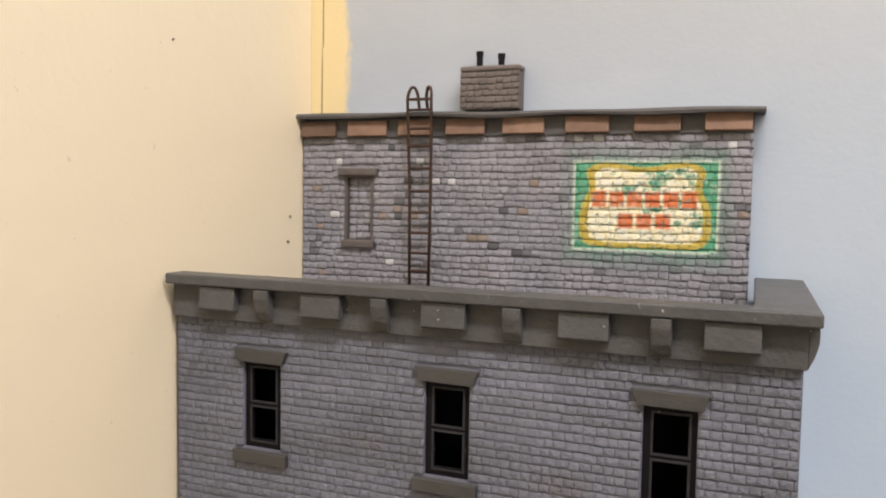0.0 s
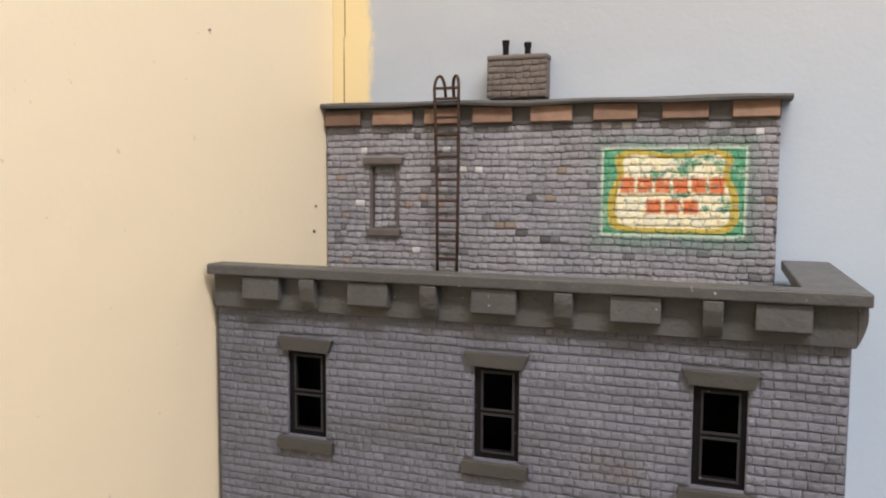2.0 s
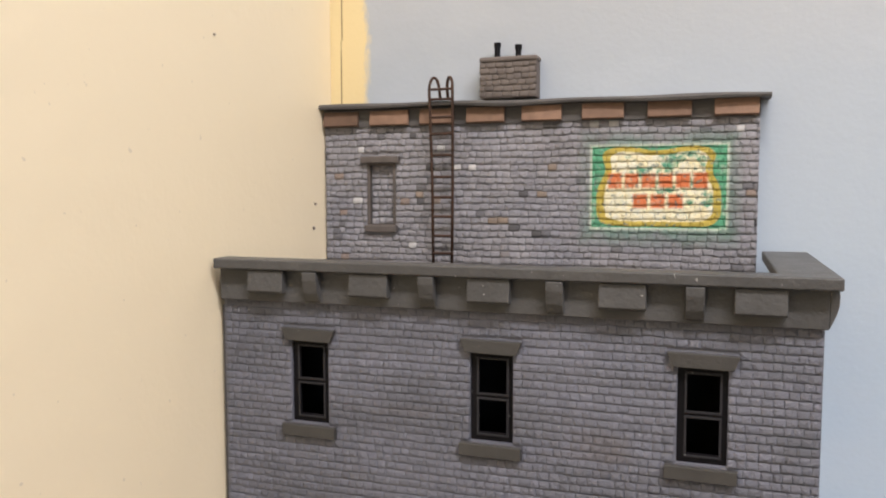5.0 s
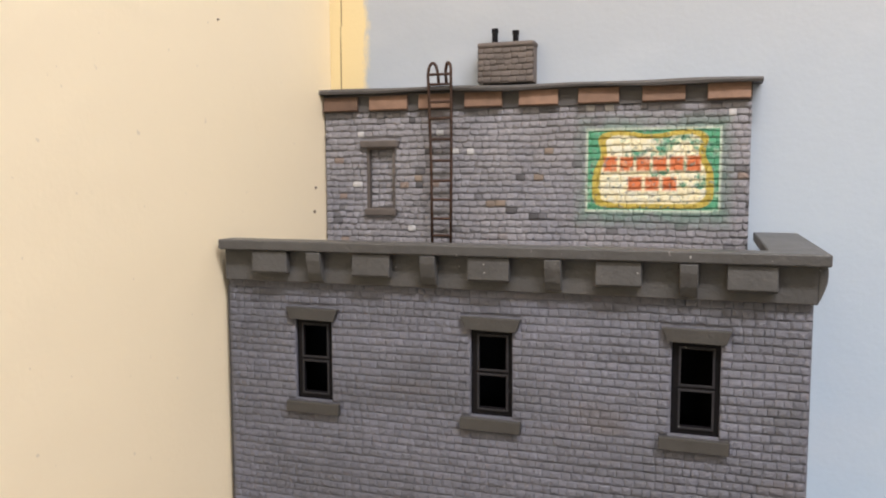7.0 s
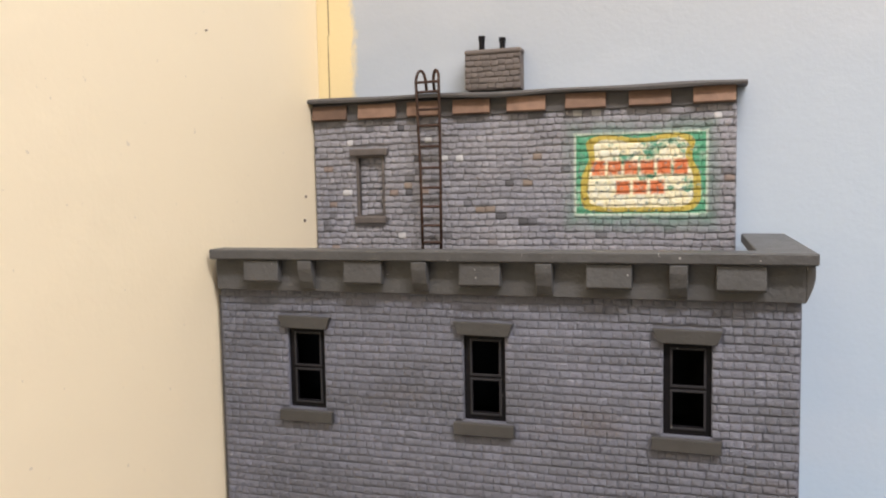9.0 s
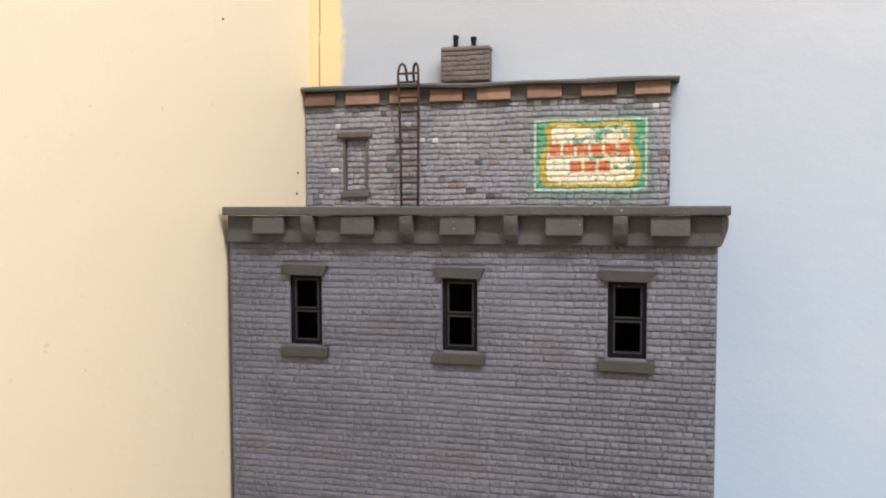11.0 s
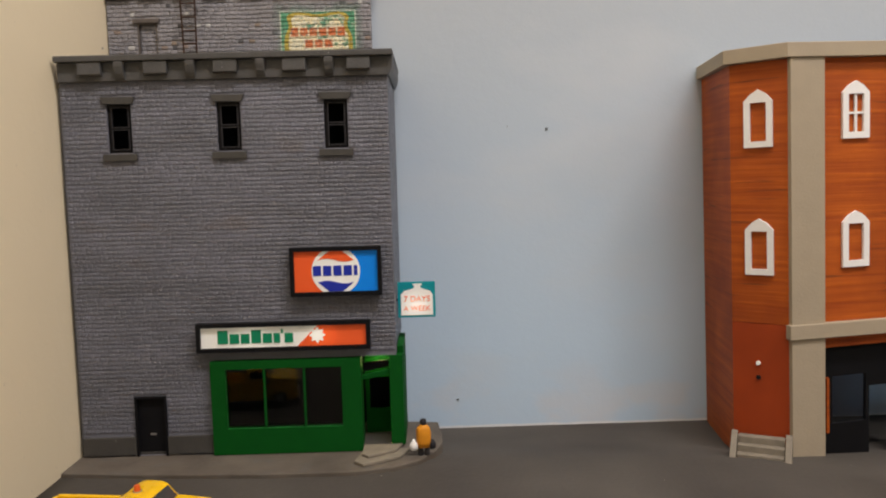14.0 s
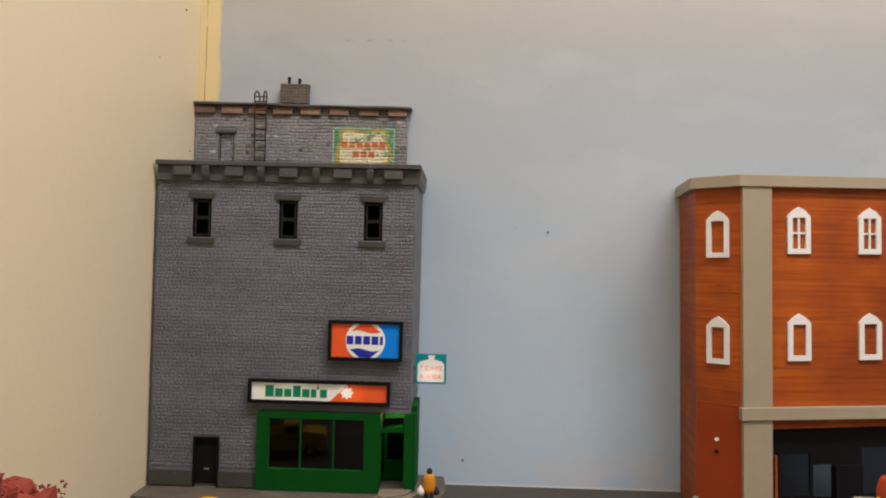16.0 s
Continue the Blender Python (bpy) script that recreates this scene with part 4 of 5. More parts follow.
# chimney with two flue pipes
chimney = tagged(empty("chimney", -0.0345, UP, 0.3700), "small gray brick chimney with two dark flue pipes", "chimney")
part("shaft", box(-0.0490, -0.0202, UP - 0.0010, 0.3510, 0.3716, 0.3905), M_CHIMNEY, chimney)
part("cap", box(-0.0496, -0.0196, UP - 0.0020, 0.3512, 0.3896, 0.3922, 0.0009), M_CHIMNEY, chimney)
for xp, top in ((-0.0415, 0.3995), (-0.0305, 0.3980)):
    bm = rod(bmesh.new(), (xp, UP + 0.0040, 0.3915), (xp, UP + 0.0040, top), 0.0015, sides=14)
    rod(bm, (xp, UP + 0.0040, top - 0.0018), (xp, UP + 0.0040, top + 0.0004), 0.0018, sides=14)
    part("flue_pipe", bm, M_FRAME, chimney)

# roof ladder
ladder = tagged(empty("ladder", -0.0675, UP - 0.003, 0.2840), "thin rusty metal ladder with looped hand grips", "ladder")
LY = UP - 0.0055
LX = (-0.0732, -0.0630)
for x, lean in ((LX[0], -0.0012), (LX[1], 0.0012)):
    pts = [(x, LY, 0.2838), (x + lean * 0.4, LY, 0.330), (x + lean * 0.8, LY - 0.0014, 0.362), (x + lean, LY - 0.0024, 0.3765)]
    inx = 0.0032 if x == LX[0] else -0.0032
    for i in range(1, 9):
        a = math.pi * i / 8
        pts.append((x + lean + inx * (1 - math.cos(a)) / 2 * 1.3, LY - 0.0024 + 0.004 * (i / 8), 0.3765 + 0.0062 * math.sin(a)))
    pts.append((x + lean + inx * 1.3, LY + 0.0030, 0.3722))
    part("rail", tube(pts, 0.00080), M_RUST, ladder, smooth=True)
for z in (0.2925, 0.3015, 0.3115, 0.3215, 0.3320, 0.3432, 0.3540, 0.3625, 0.3715):
    part("rung", rod(bmesh.new(), (LX[0] - 0.0008, LY - (0.0016 if z > 0.35 else 0), z), (LX[1] + 0.0008, LY - (0.0016 if z > 0.35 else 0), z), 0.00072, sides=8), M_RUST, ladder)
part("grip_bar", rod(bmesh.new(), (LX[0] - 0.0010, LY - 0.0024, 0.3765), (LX[1] + 0.0010, LY - 0.0024, 0.3765), 0.00072, sides=8), M_RUST, ladder)

# ---- orange building ----
OZ = -0.0120
A, B, C = (0.3770, 0.3590), (0.3670, 0.2700), (0.3995, 0.2430)
LEAN = pose(C[0] - 0.0045, -0.0085, OZ) @ pose(0, 0, 0, 0, -1.15, 0) @ pose(-C[0], 0, -OZ)
FACE = LEAN @ pose(C[0], C[1], 0, 0, 0, 10)      # local x runs along the front, y into the building
FL = 0.36
orange = tagged(empty("orange_building", 0.42, 0.26, OZ), "orange stained model building with tan trim and white windows", "building")


def placed(name, bm, mat, parent, m, label=""):
    bm.transform(m)
    return part(name, bm, mat, parent, label)


def panel_between(p, q, z0, z1, thick):
    """A wall slab from p to q in plan, its outer face to the right-hand side of the way."""
    p, q = Vector(p), Vector(q)
    d = (q - p).normalized()
    n = Vector((d.y, -d.x))
    return prism([tuple(p), tuple(q), tuple(q - n * thick), tuple(p - n * thick)], z0, z1, "z")


placed("side_wall", panel_between(A, B, OZ - 0.008, 0.2830, 0.004), M_ORANGE, orange, LEAN)
placed("corner_wall", panel_between(B, C, 0.0880, 0.2830, 0.004), M_ORANGE, orange, LEAN)
placed("corner_wall", panel_between(B, C, OZ - 0.008, 0.0876, 0.004), M_REDWOOD, orange, LEAN)
placed("front_wall", box(0.0, FL, 0.0006, 0.0046, 0.0710, 0.2830), M_ORANGE, orange, FACE)
placed("lower_frieze", box(0.0275, FL, 0.0016, 0.0056, 0.0680, 0.0708), M_ORANGE, orange, FACE)
placed("pilaster", box(-0.0006, 0.0270, -0.0036, 0.0004, OZ - 0.008, 0.2832, 0.0004), M_TAN, orange, FACE)
placed("belt", prism([(-0.0030, 0.0775), (FL, 0.0735), (FL, 0.0845), (-0.0030, 0.0885)], -0.0056, 0.0004, "y", 0.0004), M_TAN, orange, FACE)
far = pose(C[0], C[1], 0, 0, 0, 10) @ Vector((FL, 0, 0))
placed("parapet", prism([(0.3725, 0.3590), (0.3612, 0.2675), (0.3965, 0.2372), (far.x, far.y - 0.0055), (far.x, far.y + 0.0045), (0.4005, 0.2490), (0.3745, 0.2740), (0.3840, 0.3590)], 0.2832, 0.2938, "z", 0.0005), M_TAN, orange, LEAN)
placed("roof", prism([(0.3842, 0.3588), (0.3750, 0.2745), (0.4010, 0.2495), (far.x, far.y + 0.0050), (far.x, 0.3588)], 0.2800, 0.2829, "z"), M_COPING, orange, LEAN)


def arched_window(m, w, h, parent, cross):
    """White pointed-top window frame; local x along the wall, z up from its sill, front towards -y."""
    hw, sh = w / 2, h * 0.80
    out = [(-hw, 0), (hw, 0), (hw, sh), (hw * 0.55, h * 0.92), (0.0, h), (-hw * 0.55, h * 0.92), (-hw, sh)]
    r = w * 0.215
    inn = [(-hw + r, r), (hw - r, r), (hw - r, sh - r * 0.25), (-hw + r, sh - r * 0.25)]
    bm = bmesh.new()
    vs = {}
    for d in (-0.0022, 0.0):
        vs[d] = ([bm.verts.new((x, d, z)) for x, z in out], [bm.verts.new((x, d, z)) for x, z in inn])
        o, i = vs[d]
        for f in ((o[0], o[1], i[1], i[0]), (o[1], o[2], i[2], i[1]), (o[2], o[3], o[4], o[5], o[6], i[3], i[2]), (o[6], o[0], i[0], i[3])):
            bm.faces.new(f if d < 0 else f[::-1])
    for k in (0, 1):
        a, c = vs[-0.0022][k], vs[0.0][k]
        for j in range(len(a)):
            jj = (j + 1) % len(a)
            bm.faces.new((a[j], a[jj], c[jj], c[j]))
    bmesh.ops.recalc_face_normals(bm, faces=bm.faces)
    win = placed("window", bm, M_WHITE, parent, m, "white pointed window frame")
    if cross:
        placed("glazing_bar", box(-0.0009, 0.0009, -0.0016, -0.0001, r, sh - r * 0.25), M_WHITE, win, m)
        zc = (r + sh - r * 0.25) / 2
        for a, c in ((-hw + r, -0.0010), (0.0010, hw - r)):
            placed("glazing_bar", box(a, c, -0.0016, -0.0001, zc - 0.0008, zc + 0.0008), M_WHITE, win, m)
    return win


for z, cross in ((0.2240, True), (0.1285, False)):
    for s in (0.0545, 0.1242, 0.1939, 0.2636, 0.3333):
        arched_window(FACE @ pose(s, 0.0005, z), 0.0222, 0.0420, orange, cross)
turn_c = math.degrees(math.atan2(C[1] - B[1], C[0] - B[0]))
SIDE = LEAN @ pose(B[0], B[1], 0, 0, 0, turn_c)   # local x along the corner wall
SW = math.hypot(C[0] - B[0], C[1] - B[1])
for z in (0.2205, 0.1250):
    arched_window(SIDE @ pose(SW * 0.50, -0.0001, z), 0.0205, 0.0425, orange, False)
for z, mat, lab in ((0.0570, M_SIGNWHITE, "small white lamp"), (0.0460, M_VOID, "empty lamp hole")):
    placed("lamp" if mat is M_SIGNWHITE else "lamp_hole", rod(bmesh.new(), (SW * 0.46, 0.001, z), (SW * 0.46, -0.0012, z), 0.0017, sides=14), mat, orange, SIDE, lab)

# dark ground-floor front under the belt, open towards the backdrop
arcade = placed("ground_floor_front", pierced(0.0285, FL, OZ - 0.008, 0.0675, [(0.0400, 0.0690, 0.0070, 0.0440), (0.0720, 0.0912, OZ - 0.008, 0.0340), (0.1200, 0.1860, 0.0060, 0.0480), (0.2000, 0.2700, 0.0060, 0.0480)], 0.0060, 0.0090), M_BLACK, orange, FACE, "black ground-floor front")
placed("door", box(0.0918, 0.1185, 0.0020, 0.0045, OZ + 0.0060, 0.0335, 0.0003), M_BLACK, arcade, FACE)
placed("strip", box(0.0330, 0.0352, 0.0030, 0.0058, 0.0010, 0.0440), M_ORANGE, arcade, FACE)
for a, z0, e, z1 in ((0.0402, 0.0072, 0.0688, 0.0438), (0.1202, 0.0062, 0.1858, 0.0478), (0.2002, 0.0062, 0.2698, 0.0478)):
    placed("pane", box(a, e, 0.0072, 0.0078, z0, z1), M_TINTED, arcade, FACE, "smoky plastic pane").visible_shadow = False
# unseen wall and black slab, added to keep light out of the ground floor
placed("shade_end_wall", box(far.x - 0.004, far.x, far.y + 0.0100, 0.3580, OZ - 0.008, 0.0710), M_ORANGE, orange, LEAN)
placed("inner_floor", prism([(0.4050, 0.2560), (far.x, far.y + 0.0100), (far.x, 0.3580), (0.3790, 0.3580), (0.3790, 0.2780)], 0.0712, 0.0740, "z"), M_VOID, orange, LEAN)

ostep = tagged(empty("front_steps", 0.372, 0.235, OZ), "gray-brown plaster steps before the orange building", "steps")
sm = pose(0.3755, 0.2405, 0, 0, 0, -26)
for i in range(3):
    placed("tread", box(-0.0165, 0.0165, -0.0200 + i * 0.0062, 0.0, OZ - 0.001 + 0.0052 * i, OZ + 0.0050 * (i + 1), 0.0006), M_STEP, ostep, sm)
for s in (-1, 1):
    placed("cheek", prism([(-0.0230, OZ - 0.001), (-0.0005, OZ - 0.001), (-0.0005, OZ + 0.0175), (-0.0040, OZ + 0.0172), (-0.0230, OZ + 0.0030)], 0.0168 if s > 0 else -0.0215, 0.0215 if s > 0 else -0.0168, "x", 0.0006), M_STEP, ostep, sm)

# ---- figurine ----
def figurine():
    bm = bmesh.new()

    def lathe(cx, cy, profile, mat, sx=1.0, sy=0.75, n=16):
        rings = []
        for z, r in profile:
            rings.append([bm.verts.new((cx + sx * r * math.cos(2 * math.pi * k / n), cy + sy * r * math.sin(2 * math.pi * k / n), z)) for k in range(n)])
        made = []
        for a, c in zip(rings, rings[1:]):
            for k in range(n):
                made.append(bm.faces.new((a[k], a[(k + 1) % n], c[(k + 1) % n], c[k])))
        made += [bm.faces.new(rings[0][::-1]), bm.faces.new(rings[-1])]
        for f in made:
            f.material_index, f.smooth = mat, True

    x, y, z = 0.1190, 0.2250, 0.0011
    for dx in (-0.0022, 0.0022):
        lathe(x + dx, y, [(z, 0.0016), (z + 0.001, 0.0019), (z + 0.009, 0.0016)], 1)
    lathe(x, y, [(z + 0.0075, 0.0045), (z + 0.012, 0.0050), (z + 0.018, 0.0052), (z + 0.0225, 0.0050), (z + 0.0255, 0.0042), (z + 0.0272, 0.0024), (z + 0.0278, 0.0012)], 0)
    lathe(x, y, [(z + 0.0272, 0.0018), (z + 0.0285, 0.0023), (z + 0.0305, 0.0024), (z + 0.0322, 0.0017), (z + 0.0328, 0.0006)], 1, 1, 1)
    lathe(x - 0.0070, y - 0.001, [(z + 0.0050, 0.0016), (z + 0.0065, 0.0031), (z + 0.0105, 0.0029), (z + 0.0135, 0.0012), (z + 0.0150, 0.0006)], 2)
    lathe(x + 0.0060, y, [(z + 0.0055, 0.0014), (z + 0.0070, 0.0026), (z + 0.0110, 0.0024), (z + 0.0140, 0.0010)], 1)
    bm.transform(pose(x, y, z) @ Matrix.Diagonal((1.05, 1.0, 0.84, 1)) @ pose(-x, -y, -z))
    bmesh.ops.recalc_face_normals(bm, faces=bm.faces)
    ob = part("figurine", bm, M_COAT)
    ob.data.materials.append(M_CLOTH)
    ob.data.materials.append(M_WHITE)
    return tagged(ob, "small painted figurine in an orange coat on the pavement", "figurine")


figurine()


# ---- yellow pickup ----
def wheel(parent, m):
    bm = bmesh.new()
    rod(bm, (0, -0.0022, 0), (0, 0.0022, 0), 0.0078, sides=24)
    bmesh.ops.bevel(bm, geom=list(bm.edges), offset=0.0006, segments=2, affect="EDGES")
    bm.transform(m)
    w = part("wheel", bm, M_TYRE, parent)
    bm = rod(bmesh.new(), (0, -0.0025, 0), (0, 0.0025, 0), 0.0045, sides=20)
    bm.transform(m)
    part("rim", bm, M_CHROME, w)


def pickup(m):
    th = tagged(empty("pickup_truck"), "yellow toy pickup truck with an orange roof beacon", "truck")
    L0, L1, W, Z0, ZB, CX = -0.054, 0.054, 0.0205, 0.0065, 0.0285, 0.0175

    def put(name, bm, mat, parent=th, label="", smooth=False):
        bm.transform(m)
        return part(name, bm, mat, parent, label, smooth)

    put("bonnet", prism([(0.0285, Z0), (0.0285, ZB + 0.0015), (0.031, ZB + 0.0018), (0.0505, ZB + 0.0002), (L1 - 0.0006, ZB - 0.0025), (L1, Z0 + 0.0030), (L1 - 0.003, Z0)], -W, W, "y", 0.0012), M_YELLOW)
    put("cab", prism([(CX - 0.0160, Z0), (CX - 0.0160, ZB + 0.0010), (CX - 0.0135, 0.0385), (CX - 0.0080, 0.0400), (CX + 0.0015, 0.0398), (CX + 0.0052, 0.0385), (CX + 0.0125, ZB + 0.0016), (CX + 0.0125, Z0)], -W + 0.0012, W - 0.0012, "y", 0.0014), M_YELLOW)
    for s in (-1, 1):
        y = s * (W - 0.0010)
        put("side_window", prism([(CX - 0.0110, 0.0300), (CX - 0.0095, 0.0362), (CX - 0.0015, 0.0364), (CX - 0.0010, 0.0300)], y - 0.0004, y + 0.0004, "y"), M_FRAME)
        put("quarter_window", prism([(CX + 0.0002, 0.0300), (CX - 0.0002, 0.0357), (CX + 0.0030, 0.0362), (CX + 0.0072, 0.0300)], y - 0.0004, y + 0.0004, "y"), M_FRAME)
        put("bed_side", box(L0 + 0.0010, CX - 0.0165, s * W - (0.0030 if s > 0 else 0), s * W + (0.0030 if s < 0 else 0), Z0 + 0.001, ZB, 0.0009), M_YELLOW)
        put("door_mirror", box(CX + 0.0070, CX + 0.0100, s * (W + 0.0005) - 0.001, s * (W + 0.0005) + 0.0015 * s + 0.001, 0.0262, 0.0300, 0.0005), M_CHROME)
        put("tail_lamp", box(L0 + 0.0002, L0 + 0.0040, s * (W + 0.0002) - 0.0006, s * (W + 0.0002) + 0.0006, 0.0165, 0.0195, 0.0002), M_AMBER)
        put("headlight", rod(bmesh.new(), (L1 - 0.0012, s * 0.0145, 0.0160), (L1 + 0.0006, s * 0.0145, 0.0160), 0.0027, sides=18), M_WHITE)
    ws = prism([(CX + 0.0058, 0.0372), (CX + 0.0062, 0.0376), (CX + 0.0122, 0.0308), (CX + 0.0116, 0.0304)], -W + 0.0035, W - 0.0035, "y")
    put("windscreen", ws, M_SCREEN)
    put("rear_window", box(CX - 0.0166, CX - 0.0156, -0.0140, 0.0140, 0.0305, 0.0360), M_FRAME)
    put("bed_floor", box(L0 + 0.0020, CX - 0.0165, -W + 0.0030, W - 0.0030, 0.0105, 0.0130), M_YELLOW)
    put("tailgate", box(L0, L0 + 0.0022, -W + 0.0031, W - 0.0031, Z0 + 0.001, ZB - 0.0004, 0.0006), M_YELLOW)
    put("tool_box", box(-0.0420, -0.0250, -0.0100, 0.0080, 0.0131, 0.0292, 0.0016), M_YELLOW, label="yellow covered load in the bed")
    put("grille", box(L1 - 0.0010, L1 + 0.0005, -0.0115, 0.0115, 0.0130, 0.0190, 0.0003), M_CHROME)
    put("front_bumper", box(L1 - 0.0005, L1 + 0.0022, -W, W, 0.0066, 0.0100, 0.0007), M_CHROME)
    put("rear_bumper", box(L0 - 0.0020, L0 - 0.0001, -W, W, 0.0066, 0.0100, 0.0007), M_CHROME)
    beacon = put("beacon", rod(bmesh.new(), (CX - 0.0050, 0.0, 0.0400), (CX - 0.0050, 0.0, 0.0440), 0.0022, 0.0017, 18), M_AMBER, label="orange roof beacon")
    put("beacon_base", rod(bmesh.new(), (CX - 0.0050, 0.0, 0.0396), (CX - 0.0050, 0.0, 0.0406), 0.0028, sides=18), M_CHROME, beacon)
    for x in (-0.034, 0.037):
        for s in (-1, 1):
            wheel(th, m @ pose(x, s * (W - 0.0018), 0.0079))
    put("chassis", box(-0.046, 0.046, -0.015, 0.015, 0.0060, 0.0104), M_TYRE)
    return th


pickup(pose(-0.0505, 0.0930, ground_z(-0.04, 0.09), 0, 0, -8) @ Matrix.Diagonal((0.91, 0.91, 0.89, 1)))


# ---- autumn tree at the edge of the road ----
def tree(x, y, z, height, seed):
    rnd = random.Random(seed)
    th = tagged(empty("autumn_tree", x, y, z), "small model tree with dense dark red foliage", "tree")
    bm = bmesh.new()
    rod(bm, (x, y, z), (x + 0.002, y, z + height * 0.55), 0.0032, 0.0018)
    clumps = []
    for i in range(22):
        a = i * 2.4
        h0 = height * (0.30 + 0.019 * i)
        rr = height * (0.10 + 0.17 * math.sin(math.pi * (0.25 + 0.70 * i / 22))) * rnd.uniform(0.75, 1.1)
        tip = Vector((x + rr * math.cos(a), y + rr * math.sin(a), z + h0 + height * rnd.uniform(0.10, 0.16)))
        rod(bm, (x + 0.001, y, z + h0 * 0.9), tip, 0.0012, 0.0005, 6)
        clumps.append((tip, height * rnd.uniform(0.055, 0.085)))
    clumps.append((Vector((x, y, z + height * 0.86)), height * 0.075))
    part("trunk", bm, M_BARK, th)
    # clumps of foam, each a rough lump with flecks standing out of it
    crown = bmesh.new()
    for tip, r in clumps:
        made = bmesh.ops.create_icosphere(crown, subdivisions=3, radius=r, matrix=Matrix.Translation(tip))
        for v in made["verts"]:
            d = (v.co - tip).normalized()
            v.co += d * r * (0.75 * noise.noise(v.co * 170) + 0.55 * noise.noise(v.co * 420))
    part("crown", crown, M_LEAF, th)
    verts, faces = [], []
    for tip, r in clumps:
        for _ in range(1100):
            d = Vector((rnd.gauss(0, 1), rnd.gauss(0, 1), rnd.gauss(0, 1))).normalized()
            c = tip + d * r * rnd.choice((0.88, 0.93, 0.97, 1.0, 1.03, 1.06)) * (1 + 0.5 * noise.noise((tip + d * r) * 170))
            s = rnd.uniform(0.0003, 0.0007)
            t = Euler((rnd.uniform(0, 6), rnd.uniform(0, 6), rnd.uniform(0, 6))).to_matrix()
            n = len(verts)
            for p in ((-1, -0.6, 0), (1, -0.5, 0.3), (0.9, 0.7, -0.2), (-0.8, 0.6, 0.4), (0.1, 0, 1.1)):
                verts.append(tuple(c + s * (t @ Vector(p))))
            faces += [(n, n + 1, n + 4), (n + 1, n + 2, n + 4), (n + 2, n + 3, n + 4), (n + 3, n, n + 4), (n + 3, n + 2, n + 1, n)]
    me = bpy.data.meshes.new("foliage")
    me.from_pydata(verts, [], faces)
    me.materials.append(M_LEAF)
    ob = new("foliage", me)
    ob.parent = th
    bpy.context.view_layer.update()
    ob.matrix_parent_inverse = th.matrix_world.inverted()
    tagged(ob, kind="stuff")
    return th


tree(-0.004, -0.280, -0.002, 0.178, 3)


# ---- orange-red machine at the roadside ----
def machine(x, y):
    z = ground_z(x, y)
    th = tagged(empty("toy_machine", x, y, z), "orange-red toy work machine with black front guard", "machine")
    body = part("body", prism([(-0.018, z + 0.010), (-0.018, z + 0.028), (-0.014, z + 0.032), (0.040, z + 0.037), (0.040, z + 0.010)], y - 0.016, y + 0.016, "y", 0.0025), M_RED, th)
    body.data.transform(Matrix.Translation((x, 0, 0)))
    cab = part("cab", prism([(-0.004, z + 0.0365), (-0.006, z + 0.060), (-0.003, z + 0.070), (0.004, z + 0.0725), (0.030, z + 0.0725), (0.032, z + 0.0365)], y - 0.014, y + 0.014, "y", 0.002), M_RED, th)
    cab.data.transform(Matrix.Translation((x, 0, 0)))
    for s in (-1, 1):
        w = part("cab_window", prism([(x - 0.001, z + 0.044), (x - 0.002, z + 0.062), (x + 0.024, z + 0.062), (x + 0.025, z + 0.044)], y + s * 0.0142 - 0.0004, y + s * 0.0142 + 0.0004), M_FRAME, cab)
        part("lamp", rod(bmesh.new(), (x - 0.0052, y + s * 0.008, z + 0.0545), (x - 0.0072, y + s * 0.008, z + 0.0540), 0.0018, sides=14), M_YELLOW, cab, "small yellow lamp")
    for dz in (0.0, 0.011):
        part("guard_bar", rod(bmesh.new(), (x - 0.034, y - 0.015, z + 0.016 + dz), (x - 0.034, y + 0.015, z + 0.016 + dz), 0.0011), M_BLACK, th)
    for dy in (-0.015, -0.005, 0.005, 0.015):
        part("guard_post", tube([(x - 0.018, y + dy, z + 0.011), (x - 0.034, y + dy, z + 0.013), (x - 0.035, y + dy, z + 0.028), (x - 0.031, y + dy, z + 0.034)], 0.0011), M_BLACK, th)
    part("exhaust_rail", tube([(x - 0.030, y + 0.018, z + 0.040), (x - 0.018, y + 0.018, z + 0.052), (x - 0.005, y + 0.016, z + 0.0525)], 0.0011), M_STEEL, th, "bare steel rail")
    part("rail_post", rod(bmesh.new(), (x - 0.013, y + 0.0155, z + 0.034), (x - 0.013, y + 0.0175, z + 0.052), 0.0008), M_BLACK, th)
    for dx in (-0.014, 0.028):
        for s in (-1, 1):
            wheel(th, pose(x + dx, y + s * 0.0175, z + 0.0115) @ Matrix.Diagonal((1.45, 1.2, 1.45, 1)))
    return th


machine(0.4600, 0.1150)

# nail holes and flecks on the backdrop
for x, z, r in ((0.2315, 0.2440, 0.0016), (0.1485, 0.0055, 0.0013), (0.1975, 0.2470, 0.0006)):
    tagged(part("nail", rod(bmesh.new(), (x, Y_WALL + 0.001, z), (x, Y_WALL - 0.0012, z), r, r * 0.7, 10), M_NAIL), "small dark nail in the backdrop wall", "nail", group="nails in the backdrop")

for y, z, r in ((0.331, 0.318, 0.0009), (0.329, 0.305, 0.0011), (0.308, 0.457, 0.0015), (0.244, 0.392, 0.0006)):
    tagged(part("nail", rod(bmesh.new(), (X_LEFT - 0.001, y, z), (X_LEFT + 0.0008, y, z), r, r * 0.7, 10), M_OLDBROWN), "small rusty nail in the cream wall", "nail", group="nails in the cream wall")

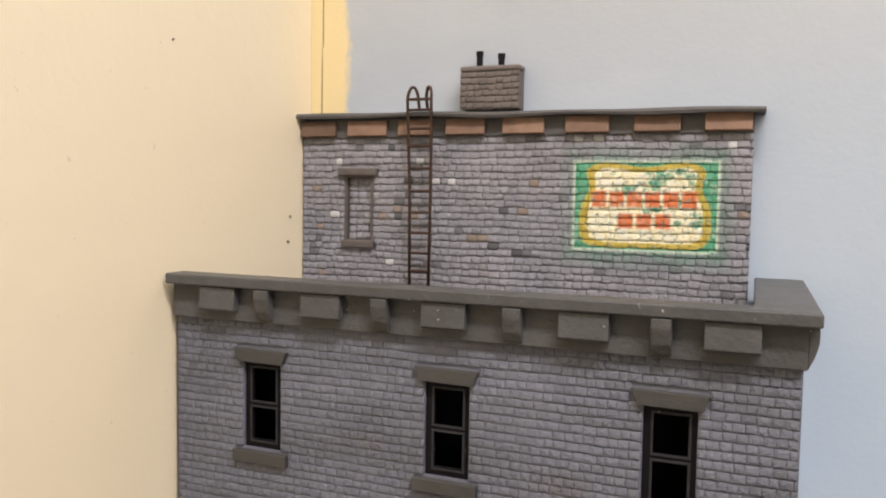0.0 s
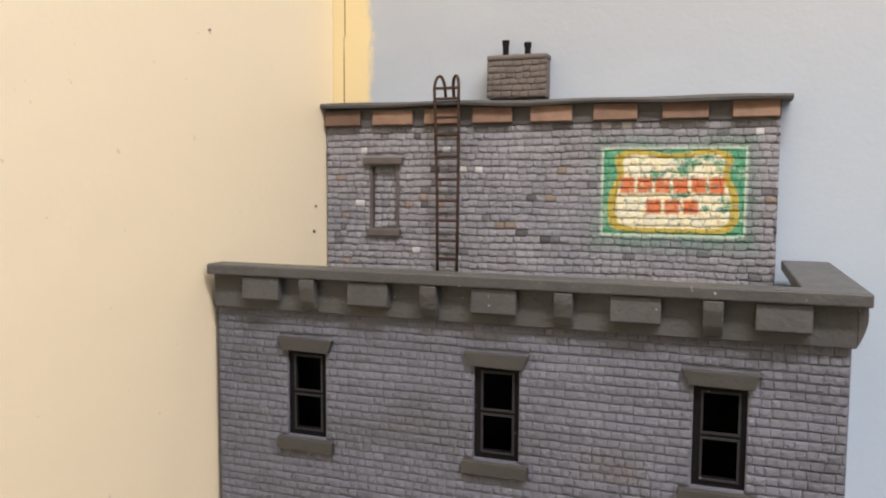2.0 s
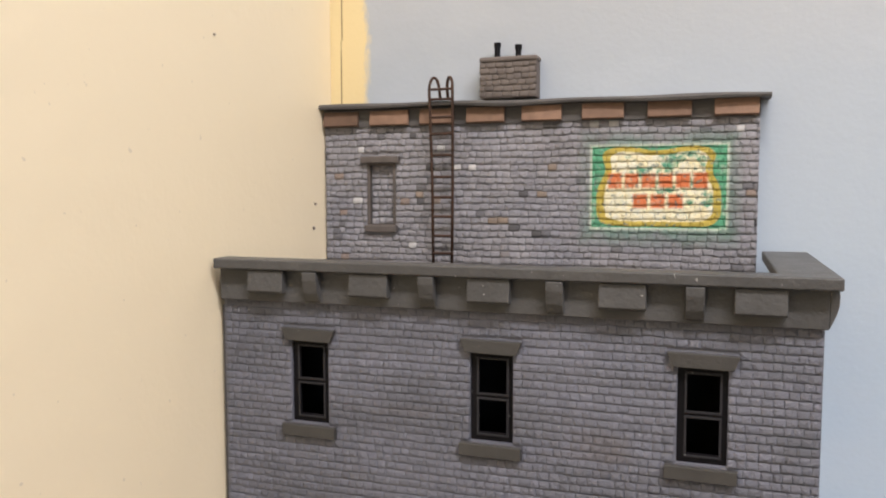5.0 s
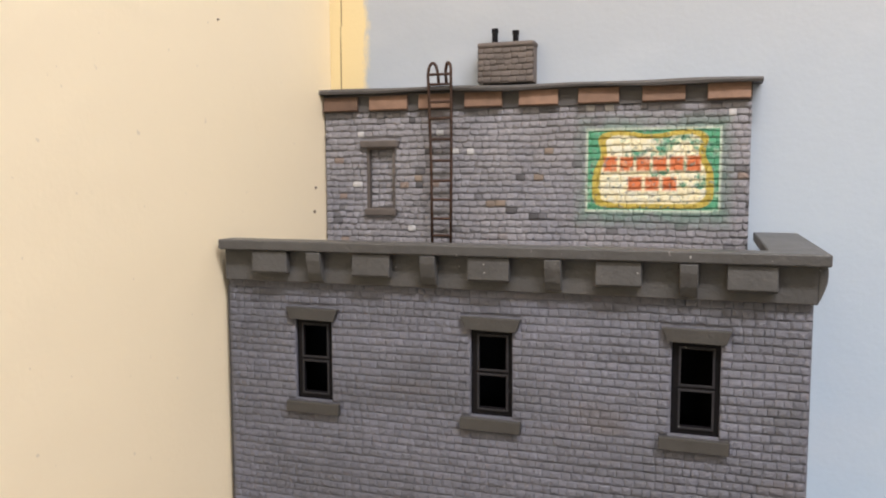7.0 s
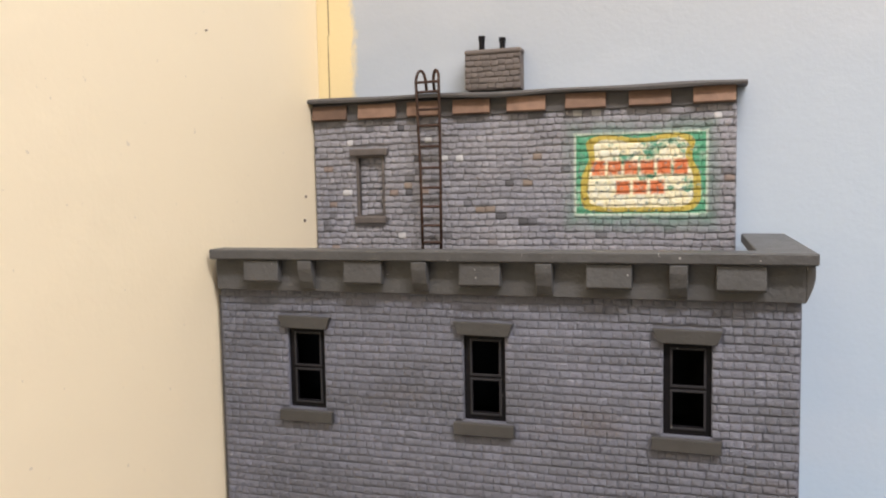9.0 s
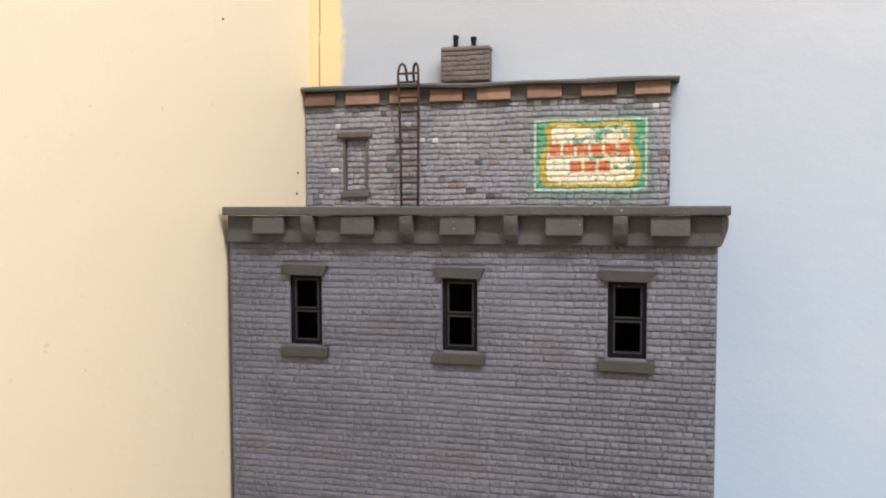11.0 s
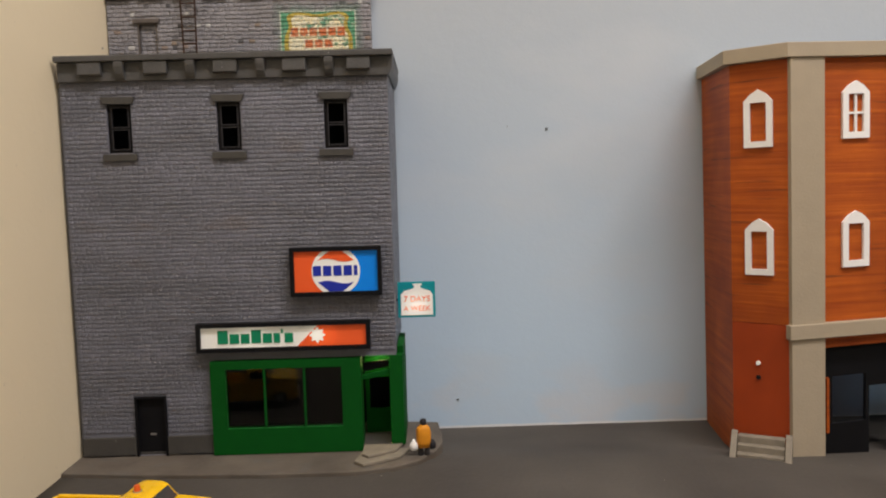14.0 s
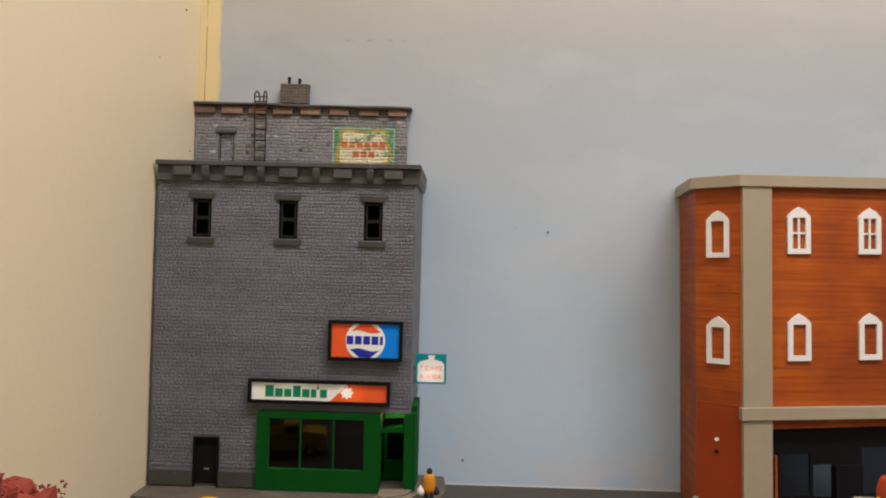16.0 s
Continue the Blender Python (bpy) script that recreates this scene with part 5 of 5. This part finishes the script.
# ---- bricks ----
ODD = ([(x, z, M_OLDWHITE) for x, z in ((-0.117, 0.347), (-0.118, 0.319), (-0.089, 0.295), (-0.072, 0.346), (-0.060, 0.335), (-0.053, 0.335), (0.008, 0.3565), (0.017, 0.3565), (0.0745, 0.353))]
       + [(x, z, M_OLDBROWN) for x, z in ((-0.010, 0.335), (-0.016, 0.322), (-0.044, 0.309), (-0.036, 0.310), (-0.082, 0.323))]
       + [(x, z, M_OLDDARK) for x, z in ((-0.026, 0.323), (-0.032, 0.305), (-0.019, 0.304), (-0.076, 0.335), (-0.083, 0.320), (-0.086, 0.353))])
NEAR_FRONT = (-0.0060, 0.1000, 0.2340, 0.2792)
lay_bricks(gray, M_BRICK, GX0 + 0.0004, GX1 - 0.0003, 0.0028, 0.2790, FRONT, 0.00318, 0.0041,
           [(x - W_HALF - 0.0002, x + W_HALF + 0.0002, W_Z0, W_Z1) for x in WINDOWS] + [(x - 0.0126, x + 0.0122, W_Z1 - 0.0004, W_Z1 + 0.0055) for x in WINDOWS] + [(x - 0.0126, x + 0.0122, W_Z0 - 0.0066, W_Z0 + 0.0001) for x in WINDOWS]
           + [(DOOR[0] - 0.0005, DOOR[1] + 0.0005, 0.0, DOOR[3] + 0.0005), (STORE[0] - 0.001, STORE[1] + 0.001, 0.0, 0.0745), (GX0, STORE[0], 0.0, 0.0163)],
           NEAR_FRONT, 11, 0.00052, 0.00026, 0.05, lambda x, z: 0.95 + 0.3 * min(1.0, max(0.0, (x + 0.03) / 0.10)) * (0.6 + 0.4 * min(1.0, max(0.0, (0.27 - z) / 0.08))), (), (0.75, 0.85, 0.95, 1.0, 1.1, 1.25, 1.5), wear=0.07)
lay_bricks(upper, M_OLD, UX0, UX1, UZ0, 0.3588, UP, 0.00335, 0.0046,
           [(UDOOR[0] - 0.0002, UDOOR[1] + 0.0002, UDOOR[2], UDOOR[3]), (UDOOR[0] - 0.0031, UDOOR[1] + 0.0027, UDOOR[3] - 0.0004, UDOOR[3] + 0.0030), (UDOOR[0] - 0.0009, UDOOR[1] + 0.0011, UDOOR[2] - 0.0032, UDOOR[2])],
           (-0.02, 0.0838, 0.3050, 0.3590), 12, 0.00080, 0.00050, 0.10, None, ODD, wear=0.2)
lay_bricks(blind, M_OLD, UDOOR[0] + 0.0015, UDOOR[1] - 0.0015, UDOOR[2] + 0.0008, UDOOR[3] - 0.0014, UP + 0.0029, 0.0033, 0.0044, [], (-1, 1, -1, 1), 13, 0.0012, 0.0006, 0.09)
lay_bricks(chimney, M_CHIMNEY, -0.0494, -0.0198, 0.3722, 0.3896, UP - 0.0010, 0.0026, 0.0042, [], (-1, 1, -1, 1), 14, 0.00045, 0.0006, 0.14)

# the rooftop block and what stands on it sit slightly west of the corner building's middle
for thing in (upper, chimney, ladder):
    thing.location.x -= 0.0012
